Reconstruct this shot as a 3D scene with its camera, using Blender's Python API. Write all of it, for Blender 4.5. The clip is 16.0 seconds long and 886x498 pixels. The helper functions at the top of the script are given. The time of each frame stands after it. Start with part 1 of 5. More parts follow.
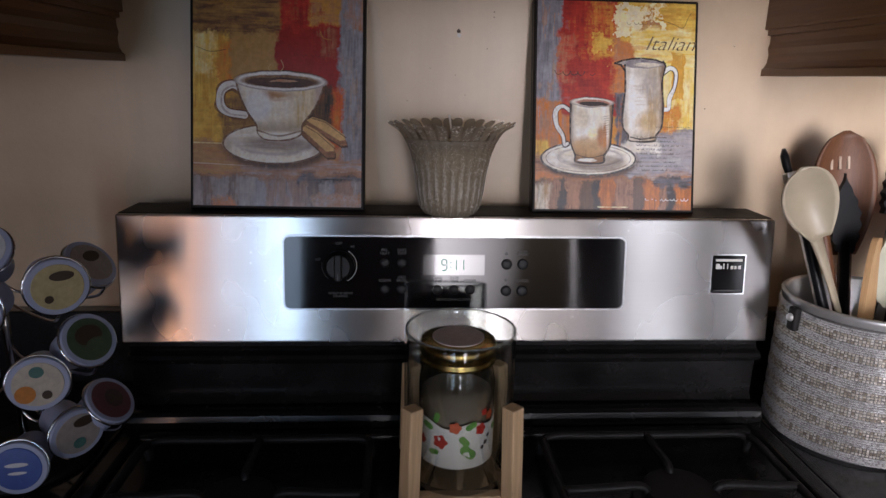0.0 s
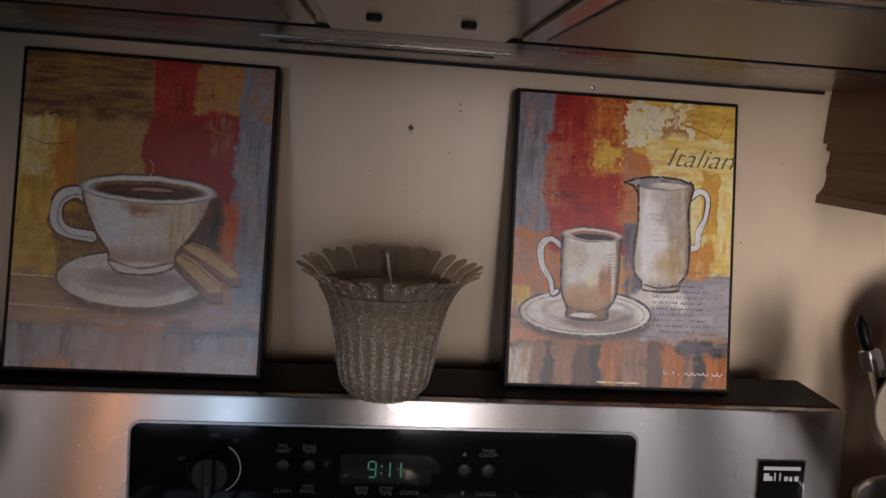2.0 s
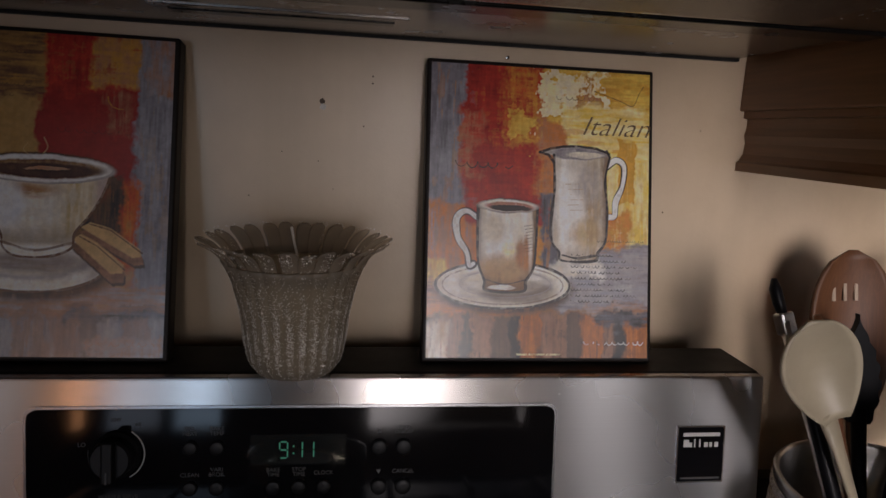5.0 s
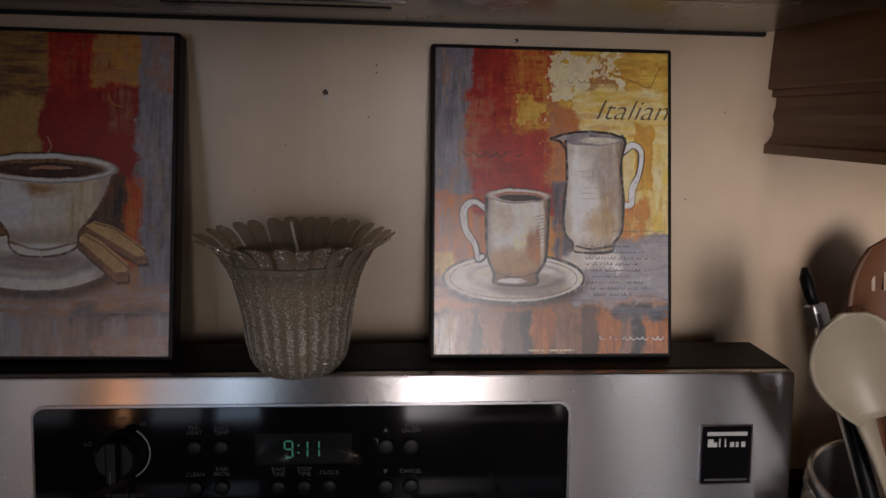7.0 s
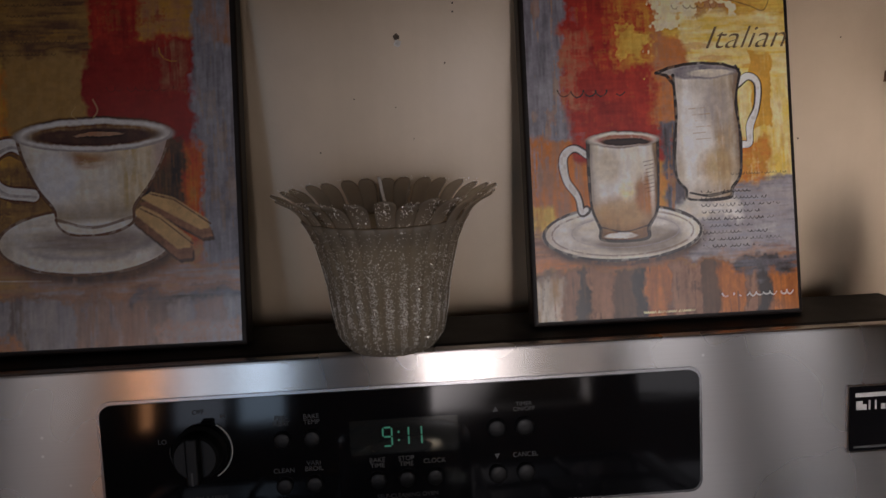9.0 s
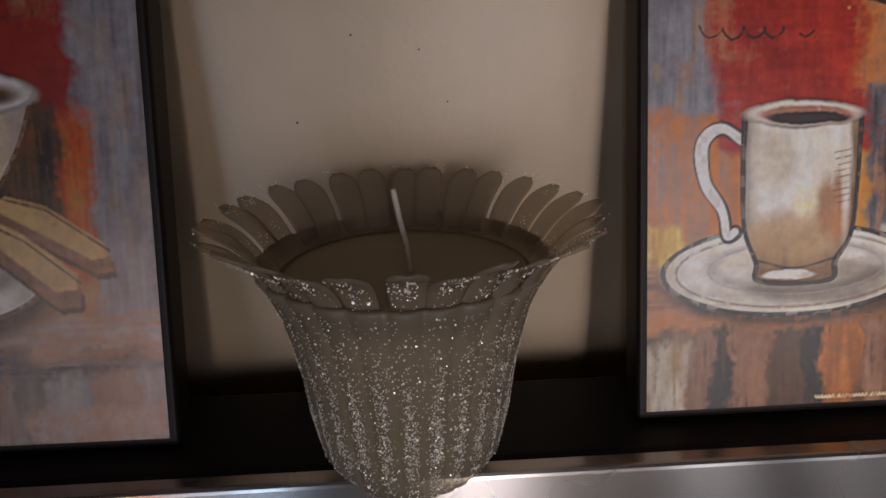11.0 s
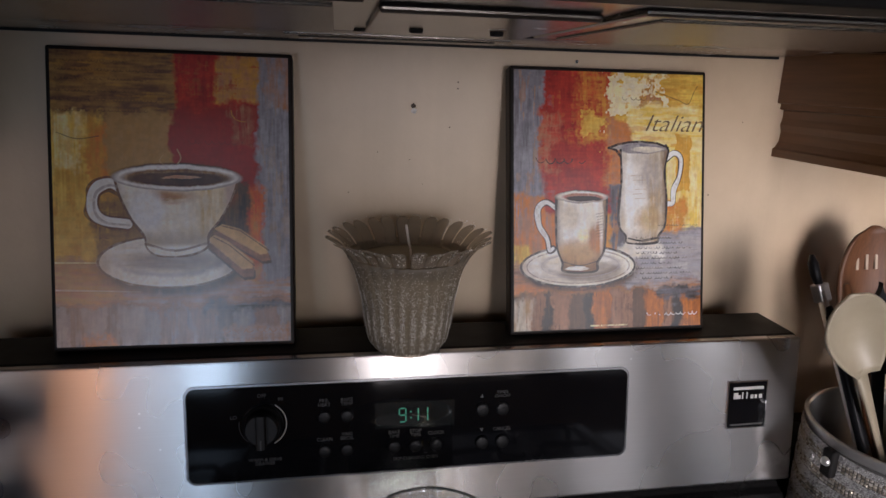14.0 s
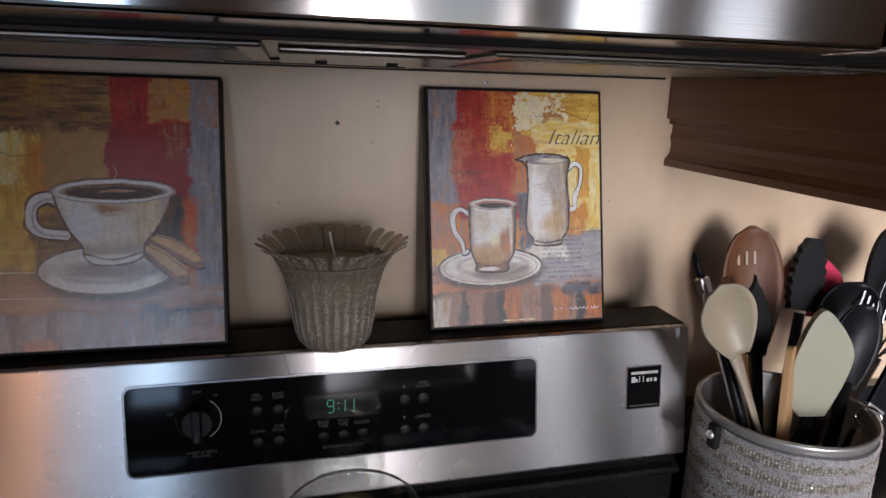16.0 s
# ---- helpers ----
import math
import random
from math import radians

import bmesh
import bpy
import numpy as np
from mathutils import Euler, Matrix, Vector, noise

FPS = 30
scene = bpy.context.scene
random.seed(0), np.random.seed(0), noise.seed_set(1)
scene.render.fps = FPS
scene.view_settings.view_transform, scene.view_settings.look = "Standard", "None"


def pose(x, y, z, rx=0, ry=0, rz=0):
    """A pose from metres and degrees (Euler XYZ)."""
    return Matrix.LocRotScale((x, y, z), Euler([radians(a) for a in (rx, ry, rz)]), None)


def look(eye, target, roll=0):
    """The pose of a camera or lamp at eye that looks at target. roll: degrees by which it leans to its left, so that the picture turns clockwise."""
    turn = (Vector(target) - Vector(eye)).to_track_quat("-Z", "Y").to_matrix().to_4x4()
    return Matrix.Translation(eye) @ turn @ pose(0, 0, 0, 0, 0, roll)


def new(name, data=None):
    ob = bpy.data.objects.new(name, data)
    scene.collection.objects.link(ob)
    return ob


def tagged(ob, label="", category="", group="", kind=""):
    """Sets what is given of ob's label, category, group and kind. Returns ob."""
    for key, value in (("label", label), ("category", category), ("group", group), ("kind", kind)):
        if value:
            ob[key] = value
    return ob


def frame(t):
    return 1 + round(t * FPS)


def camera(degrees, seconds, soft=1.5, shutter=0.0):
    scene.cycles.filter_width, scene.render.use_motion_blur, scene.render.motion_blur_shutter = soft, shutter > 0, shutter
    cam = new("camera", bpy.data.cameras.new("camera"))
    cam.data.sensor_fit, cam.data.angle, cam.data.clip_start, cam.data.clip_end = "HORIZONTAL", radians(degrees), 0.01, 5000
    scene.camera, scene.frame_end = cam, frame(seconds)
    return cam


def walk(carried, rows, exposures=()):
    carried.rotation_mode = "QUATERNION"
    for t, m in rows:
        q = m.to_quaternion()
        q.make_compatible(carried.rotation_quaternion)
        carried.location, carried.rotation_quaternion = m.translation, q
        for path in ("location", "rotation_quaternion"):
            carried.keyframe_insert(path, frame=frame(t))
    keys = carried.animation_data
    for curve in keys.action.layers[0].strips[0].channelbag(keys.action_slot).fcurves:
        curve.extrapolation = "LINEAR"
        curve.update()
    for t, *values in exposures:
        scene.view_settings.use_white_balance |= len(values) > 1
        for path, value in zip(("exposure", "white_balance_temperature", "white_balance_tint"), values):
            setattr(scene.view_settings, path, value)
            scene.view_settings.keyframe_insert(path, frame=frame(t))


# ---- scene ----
cam = camera(70.2, 16.0)
PATH = [
    (0, (-0.059, -0.701, 1.292), (0.065, 1.226, 0.768), 1.3),
    (0.5, (-0.062, -0.658, 1.33), (-0.043, 1.279, 0.832), -0.2),
    (1, (-0.075, -0.587, 1.335), (-0.059, 1.363, 0.894), 1.1),
    (1.5, (-0.064, -0.514, 1.343), (-0.084, 1.442, 0.926), 0.8),
    (2, (-0.011, -0.46, 1.348), (0.171, 1.496, 0.974), 3.9),
    (2.5, (0.005, -0.451, 1.333), (0.231, 1.503, 0.972), 4.2),
    (3, (-0.046, -0.448, 1.331), (-0.027, 1.516, 0.953), 2.9),
    (3.5, (-0.059, -0.436, 1.327), (-0.07, 1.527, 0.944), 3.5),
    (4, (0.011, -0.44, 1.338), (0.231, 1.509, 0.945), 4.2),
    (4.5, (0.045, -0.45, 1.328), (0.457, 1.47, 0.953), 4.5),
    (5, (0.042, -0.459, 1.329), (0.299, 1.489, 0.954), 2.8),
    (5.2, (0.044, -0.459, 1.329), (0.284, 1.491, 0.954), 2.0),
    (7.3, (0.07, -0.443, 1.327), (0.202, 1.511, 0.922), 1.2),
    (7.5, (0.064, -0.444, 1.342), (0.219, 1.509, 0.943), 1.1),
    (8, (0.068, -0.451, 1.332), (0.245, 1.507, 0.965), 0.8),
    (8.5, (0.041, -0.442, 1.316), (0.176, 1.506, 0.883), 1.2),
    (9, (0.004, -0.389, 1.291), (0.128, 1.562, 0.868), -2.0),
    (9.5, (-0.008, -0.314, 1.276), (0.09, 1.637, 0.848), -1.8),
    (9.7, (-0.010, -0.280, 1.268), (0.110, 1.675, 0.890), -1.2),
    (11.8, (0.002, -0.199, 1.322), (0.085, 1.607, 0.486), -1.3),
    (12, (0.003, -0.223, 1.322), (0.088, 1.584, 0.47), -1.1),
    (12.5, (0.005, -0.299, 1.331), (0.039, 1.589, 0.671), -0.3),
    (13, (0.003, -0.354, 1.344), (0.015, 1.548, 0.725), 0.1),
    (13.5, (-0.013, -0.427, 1.361), (0.2, 1.488, 0.824), 0.6),
    (14, (-0.066, -0.507, 1.372), (0.26, 1.397, 0.853), 1.7),
    (14.5, (-0.077, -0.57, 1.374), (0.291, 1.331, 0.873), 2.0),
    (15, (-0.058, -0.58, 1.39), (0.394, 1.298, 0.872), 2.8),
    (15.5, (-0.037, -0.58, 1.386), (0.482, 1.296, 0.928), 1.2),
    (16, (-0.044, -0.569, 1.382), (0.422, 1.315, 0.896), 1.6),
]
EXPOSURES = [
    (0.0, 0.06, 6500, 21), (0.5, -0.25, 6550, 21), (1.0, -0.42, 6650, 22), (1.5, -0.50, 6800, 22), (2.0, -0.55, 6950, 22),
    (3.0, -0.60, 7000, 22), (5.0, -0.94, 7000, 22), (8.0, -0.90, 7000, 22), (9.5, -0.72, 7000, 22), (12.0, -0.04, 7000, 22), (12.5, 0.04, 7000, 22),
    (13.5, -0.18, 6800, 22), (14.5, -0.24, 6600, 20), (16.0, -0.26, 6450, 20),
]
walk(cam, [(t, look(eye, target, roll)) for t, eye, target, roll in PATH], EXPOSURES)

# ---- world and light ----
world = bpy.data.worlds.new("world")
scene.world = world
world.use_nodes = True
wn = world.node_tree.nodes
sky = wn.new("ShaderNodeTexSky")
sky.sky_type, sky.sun_disc = "NISHITA", False
sky.sun_elevation, sky.sun_rotation = radians(35), radians(200)
world.node_tree.links.new(sky.outputs[0], wn["Background"].inputs[0])
wn["Background"].inputs[1].default_value = 0.08


def opening_lamp(name, x0, x1, y, z0, z1, watts, colour, aim, spread):
    """An area lamp in a rear-wall opening; spread and aim narrow its beam."""
    lamp = bpy.data.lights.new(name, "AREA")
    lamp.shape, lamp.size, lamp.size_y = "RECTANGLE", x1 - x0, z1 - z0
    lamp.energy, lamp.color, lamp.spread = watts, colour, radians(spread)
    ob = new(name, lamp)
    ob.matrix_world = look(((x0 + x1) / 2, y, (z0 + z1) / 2), aim)
    return ob


REAR = -2.60
# 1st, 3rd and 6th openings are added, unseen, to brighten the steel
# 2nd: added slit and orange lamp, only for the orange streak in the steel
# 4th, 5th and 7th stand where windows mirror in the steel
OPENINGS = [(-1.85, -1.45, 0.55, 1.62), (-1.27, -1.19, 0.55, 1.62), (-1.11, -0.86, 0.55, 1.62), (-0.81, -0.59, 0.55, 1.74), (0.10, 0.86, 0.55, 2.10), (1.10, 1.46, 0.55, 2.10), (1.74, 2.08, 0.75, 2.10)]
# the 5th is aimed right with a tight spread to dim the left
for (x0, x1, z0, z1), watts, colour, aim, spread in zip(OPENINGS, (0.32, 0.80, 0.55, 1.25, 12.0, 0.60, 0.25), ((0.62, 0.78, 1.0), (1.0, 0.48, 0.22), (0.56, 0.76, 1.0), (0.46, 0.73, 1.0), (0.96, 0.975, 1.0), (0.84, 0.92, 1.0), (0.84, 0.92, 1.0)), ((-0.35, 0.1, 1.06), (-0.3, 0.1, 1.06), (-0.3, 0.1, 1.06), (-0.25, 0.1, 1.06), (1.02, 0.1, 1.24), (0.34, 0.1, 1.10), (0.55, -0.30, 1.55)), (84, 84, 84, 84, 44, 60, 44)):
    opening_lamp("daylight", x0, x1, REAR - 0.09, z0, z1, watts, colour, aim, spread)

# ---- materials ----


def nodes_of(name):
    m = bpy.data.materials.new(name)
    m.use_nodes = True
    nt = m.node_tree
    return m, nt, nt.nodes["Principled BSDF"]


def coords(nt, scale, rot=(0, 0, 0)):
    tc, mp = nt.nodes.new("ShaderNodeTexCoord"), nt.nodes.new("ShaderNodeMapping")
    mp.inputs["Scale"].default_value = scale
    mp.inputs["Rotation"].default_value = rot
    nt.links.new(tc.outputs["Object"], mp.inputs["Vector"])
    return mp.outputs["Vector"]


def noise_of(nt, vec, scale, detail=5, rough=0.6):
    n = nt.nodes.new("ShaderNodeTexNoise")
    n.inputs["Scale"].default_value, n.inputs["Detail"].default_value, n.inputs["Roughness"].default_value = scale, detail, rough
    nt.links.new(vec, n.inputs["Vector"])
    return n.outputs["Fac"]


def ramp(nt, fac, *stops):
    r = nt.nodes.new("ShaderNodeValToRGB")
    els = r.color_ramp.elements
    while len(els) < len(stops):
        els.new(0.5)
    for e, (p, c) in zip(els, stops):
        e.position, e.color = p, (*c, 1) if len(c) == 3 else c
    nt.links.new(fac, r.inputs["Fac"])
    return r.outputs["Color"]


def mix(nt, fac, a, b, mode="MIX"):
    m = nt.nodes.new("ShaderNodeMix")
    m.data_type, m.blend_type = "RGBA", mode
    for sock, v in ((m.inputs[0], fac), (m.inputs[6], a), (m.inputs[7], b)):
        if isinstance(v, (int, float)):
            sock.default_value = v
        elif isinstance(v, tuple):
            sock.default_value = (*v, 1)
        else:
            nt.links.new(v, sock)
    return m.outputs[2]


def bump(nt, bsdf, height, strength, dist=0.002):
    b = nt.nodes.new("ShaderNodeBump")
    b.inputs["Strength"].default_value, b.inputs["Distance"].default_value = strength, dist
    nt.links.new(height, b.inputs["Height"])
    nt.links.new(b.outputs["Normal"], bsdf.inputs["Normal"])


def plain(name, a, b=None, scale=40, rough=0.5, metal=0.0, stretch=(1, 1, 1), relief=0.0, fine=0.0, coat=0.0, rough_to=None):
    """Two tones mixed by a broad and a fine noise, with relief."""
    m, nt, p = nodes_of(name)
    b = b or tuple(v * 0.8 for v in a)
    v = coords(nt, stretch)
    n1 = noise_of(nt, v, scale)
    n2 = noise_of(nt, v, scale * 6, 4)
    base = ramp(nt, n1, (0.3, b), (0.7, a))
    nt.links.new(mix(nt, ramp(nt, n2, (0.35, (0.25,) * 3), (0.75, (0,) * 3)), base, b), p.inputs["Base Color"])
    p.inputs["Roughness"].default_value, p.inputs["Metallic"].default_value = rough, metal
    p.inputs["Coat Weight"].default_value = coat
    if rough_to is not None:
        nt.links.new(ramp(nt, n1, (0.3, (rough,) * 3), (0.7, (rough_to,) * 3)), p.inputs["Roughness"])
    if relief:
        bump(nt, p, n2 if fine else n1, relief)
    return m


def brushed(name, tone, rough, aniso, grain=900.0):
    """Brushed stainless steel, grain across the width, with smears and specks."""
    m, nt, p = nodes_of(name)
    tg = nt.nodes.new("ShaderNodeTangent")
    tg.direction_type = "UV_MAP"
    nt.links.new(tg.outputs[0], p.inputs["Tangent"])
    lines = noise_of(nt, coords(nt, (4, 4, grain)), 1.0, 3)
    smear = noise_of(nt, coords(nt, (1, 1, 0.7)), 9.0, 2)
    vo = nt.nodes.new("ShaderNodeTexVoronoi")
    vo.inputs["Scale"].default_value = 46.0
    nt.links.new(coords(nt, (1, 1, 1)), vo.inputs["Vector"])
    specks = vo.outputs["Distance"]
    c = mix(nt, ramp(nt, lines, (0.3, (0.0,) * 3), (0.7, (0.3,) * 3)), tone, tuple(v * 0.8 for v in tone))
    c = mix(nt, ramp(nt, smear, (0.2, (0.0,) * 3), (1.0, (0.45,) * 3)), c, tuple(v * w for v, w in zip(tone, (0.74, 0.66, 0.64))))
    c = mix(nt, ramp(nt, specks, (0.03, (0.6,) * 3), (0.06, (0.0,) * 3)), c, (0.85, 0.84, 0.82))
    nt.links.new(c, p.inputs["Base Color"])
    p.inputs["Metallic"].default_value, p.inputs["Anisotropic"].default_value = 1.0, aniso
    nt.links.new(ramp(nt, smear, (0.0, (rough - 0.04,) * 3), (1.0, (rough + 0.12,) * 3)), p.inputs["Roughness"])
    bump(nt, p, lines, 0.05, 0.0005)
    return m


def glass(name, tint=(1, 1, 1), rough=0.0):
    m, nt, p = nodes_of(name)
    clear, shine, edge, power, scale, join = (nt.nodes.new("ShaderNode" + k) for k in ("BsdfTransparent", "BsdfGlossy", "LayerWeight", "Math", "Math", "MixShader"))
    clear.inputs[0].default_value = (*tint, 1)
    shine.inputs["Roughness"].default_value = rough
    power.operation, scale.operation = "POWER", "MULTIPLY_ADD"
    power.inputs[1].default_value, scale.inputs[1].default_value, scale.inputs[2].default_value = 3.0, 0.85, 0.05
    for a, b in ((edge.outputs["Facing"], power.inputs[0]), (power.outputs[0], scale.inputs[0]), (scale.outputs[0], join.inputs[0]), (clear.outputs[0], join.inputs[1]), (shine.outputs[0], join.inputs[2]), (join.outputs[0], nt.nodes["Material Output"].inputs["Surface"])):
        nt.links.new(a, b)
    return m


def glow(name, c, s):
    m, nt, p = nodes_of(name)
    p.inputs["Base Color"].default_value = (0.01, 0.01, 0.01, 1)
    p.inputs["Emission Color"].default_value, p.inputs["Emission Strength"].default_value = (*c, 1), s
    return m


def wall_paint(name, a, b):
    """Satin wall paint with roller relief, faint runs and greasy blotches."""
    m, nt, p = nodes_of(name)
    v = coords(nt, (1, 1, 1))
    blot = noise_of(nt, v, 7.0, 6)
    runs = noise_of(nt, coords(nt, (16, 16, 0.8)), 1.0, 4)
    roll = noise_of(nt, v, 160.0, 3)
    c = ramp(nt, blot, (0.3, b), (0.7, a))
    c = mix(nt, ramp(nt, runs, (0.5, (0,) * 3), (0.8, (0.35,) * 3)), c, tuple(x * 0.85 for x in b))
    nt.links.new(c, p.inputs["Base Color"])
    nt.links.new(ramp(nt, blot, (0.3, (0.27,) * 3), (0.7, (0.40,) * 3)), p.inputs["Roughness"])
    bump(nt, p, roll, 0.18, 0.0012)
    return m


def wood(name, a, b, along, rough=0.4, coat=0.2, ring=26.0):
    m, nt, p = nodes_of(name)
    st = [ring] * 3
    st[along] = ring * 0.06
    g = noise_of(nt, coords(nt, tuple(st)), 1.6, 6, 0.65)
    st2 = [ring * 12] * 3
    st2[along] = ring * 0.5
    f = noise_of(nt, coords(nt, tuple(st2)), 1.0, 3)
    c = ramp(nt, g, (0.3, b), (0.7, a))
    nt.links.new(mix(nt, ramp(nt, f, (0.35, (0.4,) * 3), (0.7, (0,) * 3)), c, tuple(x * 0.6 for x in b)), p.inputs["Base Color"])
    p.inputs["Roughness"].default_value, p.inputs["Coat Weight"].default_value, p.inputs["Coat Roughness"].default_value = rough, coat, 0.25
    bump(nt, p, f, 0.12, 0.0006)
    return m


WALL = wall_paint("wall_paint", (0.65, 0.505, 0.350), (0.53, 0.395, 0.262))
CEIL = plain("ceiling_paint", (0.72, 0.68, 0.62), (0.66, 0.62, 0.56), 5, 0.8)
FLOOR = plain("floor_tile", (0.16, 0.09, 0.05), (0.10, 0.055, 0.03), 4, 0.4)
STEEL = brushed("brushed_steel", (0.60, 0.585, 0.57), 0.23, 0.95)
STEEL_MW = brushed("microwave_steel", (0.62, 0.61, 0.60), 0.08, 0.45)
CHROME = plain("chrome", (0.75, 0.75, 0.76), (0.68, 0.68, 0.69), 30, 0.12, 1.0)
UNDER = plain("underside_metal", (0.28, 0.26, 0.245), (0.20, 0.185, 0.17), 12, 0.20, 0.95, rough_to=0.30)
FILTER = plain("greasy_filter", (0.20, 0.18, 0.16), (0.07, 0.06, 0.05), 90, 0.24, 0.8, relief=0.5, fine=1)
BLACK = plain("black_enamel", (0.012, 0.011, 0.011), (0.006, 0.006, 0.006), 14, 0.18, coat=0.05, rough_to=0.32)
BLACK.node_tree.nodes["Principled BSDF"].inputs["Specular IOR Level"].default_value = 0.32
BLACK_MATT = plain("black_metal_top", (0.010, 0.009, 0.008), (0.006, 0.005, 0.005), 22, 0.5, rough_to=0.65)
IRON = plain("cast_iron", (0.020, 0.019, 0.018), (0.012, 0.011, 0.011), 60, 0.5, relief=0.3)
IRON.node_tree.nodes["Principled BSDF"].inputs["Specular IOR Level"].default_value = 0.25
BLACK_MATT.node_tree.nodes["Principled BSDF"].inputs["Specular IOR Level"].default_value = 0.25
GRANITE = plain("black_granite", (0.022, 0.022, 0.024), (0.008, 0.008, 0.009), 160, 0.18, coat=0.3)
PANEL = plain("panel_glass", (0.006, 0.006, 0.007), (0.004, 0.004, 0.005), 10, 0.04, rough_to=0.08)
PANEL.node_tree.nodes["Principled BSDF"].inputs["Specular IOR Level"].default_value = 0.32
TRIM = plain("panel_trim_metal", (0.36, 0.36, 0.37), (0.28, 0.28, 0.29), 30, 0.22, 1.0)
LCD = plain("display_window", (0.014, 0.016, 0.016), (0.010, 0.012, 0.012), 10, 0.09, coat=0.4)
BUTTON = plain("button_rubber", (0.010, 0.010, 0.011), (0.007, 0.007, 0.007), 60, 0.42)
BUTTON.node_tree.nodes["Principled BSDF"].inputs["Specular IOR Level"].default_value = 0.22
PRINT_GREY = plain("printed_grey", (0.055, 0.055, 0.055), (0.04, 0.04, 0.04), 60, 0.5)
PRINT_PALE = plain("printed_pale", (0.52, 0.51, 0.48), (0.44, 0.43, 0.41), 60, 0.4)
GREEN_LED = glow("green_digits", (0.05, 0.80, 0.50), 0.22)
CABINET = wood("cabinet_wood", (0.235, 0.096, 0.034), (0.155, 0.060, 0.020), 1, 0.42, 0.12)
CABINET_V = wood("cabinet_wood_upright", (0.30, 0.15, 0.055), (0.20, 0.09, 0.032), 2, 0.36, 0.25)
PINE = wood("pine", (0.70, 0.49, 0.29), (0.60, 0.39, 0.21), 2, 0.6, 0.0, 40)
FRAME_EDGE = plain("plaque_edge", (0.016, 0.010, 0.008), (0.009, 0.006, 0.005), 40, 0.5)
FRAME_EDGE.node_tree.nodes["Principled BSDF"].inputs["Specular IOR Level"].default_value = 0.25

# ---- mesh helpers ----


def finish(bm, smooth):
    bmesh.ops.recalc_face_normals(bm, faces=bm.faces)
    if smooth:
        for f in bm.faces:
            f.smooth = True


def part(name, bm, material, parent=None, label="", smooth=False, at=None):
    """Links a bmesh as one mesh object, under its thing if one is given."""
    finish(bm, smooth)
    me = bpy.data.meshes.new(name)
    bm.to_mesh(me)
    bm.free()
    for m in material if isinstance(material, (list, tuple)) else (material,):
        me.materials.append(m)
    ob = new(name, me)
    if parent:
        ob.parent = parent
    if at is not None:
        ob.matrix_basis = at
    if label:
        tagged(ob, label)
    return ob


def thing(name, at, label, category, group="", kind=""):
    ob = new(name)
    ob.empty_display_size = 0.05
    ob.matrix_basis = at
    return tagged(ob, label, category, group, kind)


def block(x0, x1, y0, y1, z0, z1, bevel=0.0, seg=2, bm=None):
    own = bm or bmesh.new()
    r = bmesh.ops.create_cube(own, size=1.0, matrix=Matrix.Translation(((x0 + x1) / 2, (y0 + y1) / 2, (z0 + z1) / 2)) @ Matrix.Diagonal((x1 - x0, y1 - y0, z1 - z0, 1)))
    if bevel:
        es = {e for v in r["verts"] for e in v.link_edges}
        bmesh.ops.bevel(own, geom=list(es), offset=bevel, segments=seg, affect="EDGES", profile=0.5)
    return own


def sweep_profile(profile, x0, x1, bm=None):
    """A closed (y, z) profile drawn out along x, ends capped."""
    bm = bm or bmesh.new()
    a = [bm.verts.new((x0, y, z)) for y, z in profile]
    b = [bm.verts.new((x1, y, z)) for y, z in profile]
    n = len(profile)
    for i in range(n):
        bm.faces.new((a[i], a[(i + 1) % n], b[(i + 1) % n], b[i]))
    bm.faces.new(a)
    bm.faces.new(b)
    return bm


def lathe(profile, n=48, bm=None, cap=True, wave=None):
    """Turns (r, z) about z; wave(angle, i) may scale r and lift z."""
    bm = bm or bmesh.new()
    rings = []
    for i, (r, z) in enumerate(profile):
        ring = []
        for k in range(n):
            a = 2 * math.pi * k / n
            s, dz = wave(a, i) if wave else (1, 0)
            ring.append(bm.verts.new((r * s * math.cos(a), r * s * math.sin(a), z + dz)))
        rings.append(ring)
    for p, q in zip(rings, rings[1:]):
        for k in range(n):
            bm.faces.new((p[k], p[(k + 1) % n], q[(k + 1) % n], q[k]))
    if cap:
        bm.faces.new(rings[0])
        bm.faces.new(rings[-1])
    return bm


def tube(points, r, n=8, bm=None, closed=False, flat=1.0):
    """A round bar along points; r may be a list."""
    bm = bm or bmesh.new()
    pts = [Vector(p) for p in points]
    rs = r if isinstance(r, (list, tuple)) else [r] * len(pts)
    rings, up = [], None
    for i, p in enumerate(pts):
        a = pts[i - 1] if i or closed else p
        b = pts[(i + 1) % len(pts)] if i + 1 < len(pts) or closed else p
        d = (b - a).normalized()
        if up is None:
            up = d.orthogonal().normalized()
        up = (up - d * up.dot(d)).normalized()
        side = d.cross(up)
        rings.append([bm.verts.new(p + (up * math.cos(t) + side * flat * math.sin(t)) * rs[i]) for t in (2 * math.pi * k / n for k in range(n))])
    pairs = list(zip(rings, rings[1:])) + ([(rings[-1], rings[0])] if closed else [])
    for p, q in pairs:
        for k in range(n):
            bm.faces.new((p[k], p[(k + 1) % n], q[(k + 1) % n], q[k]))
    if not closed:
        bm.faces.new(rings[0])
        bm.faces.new(rings[-1])
    return bm


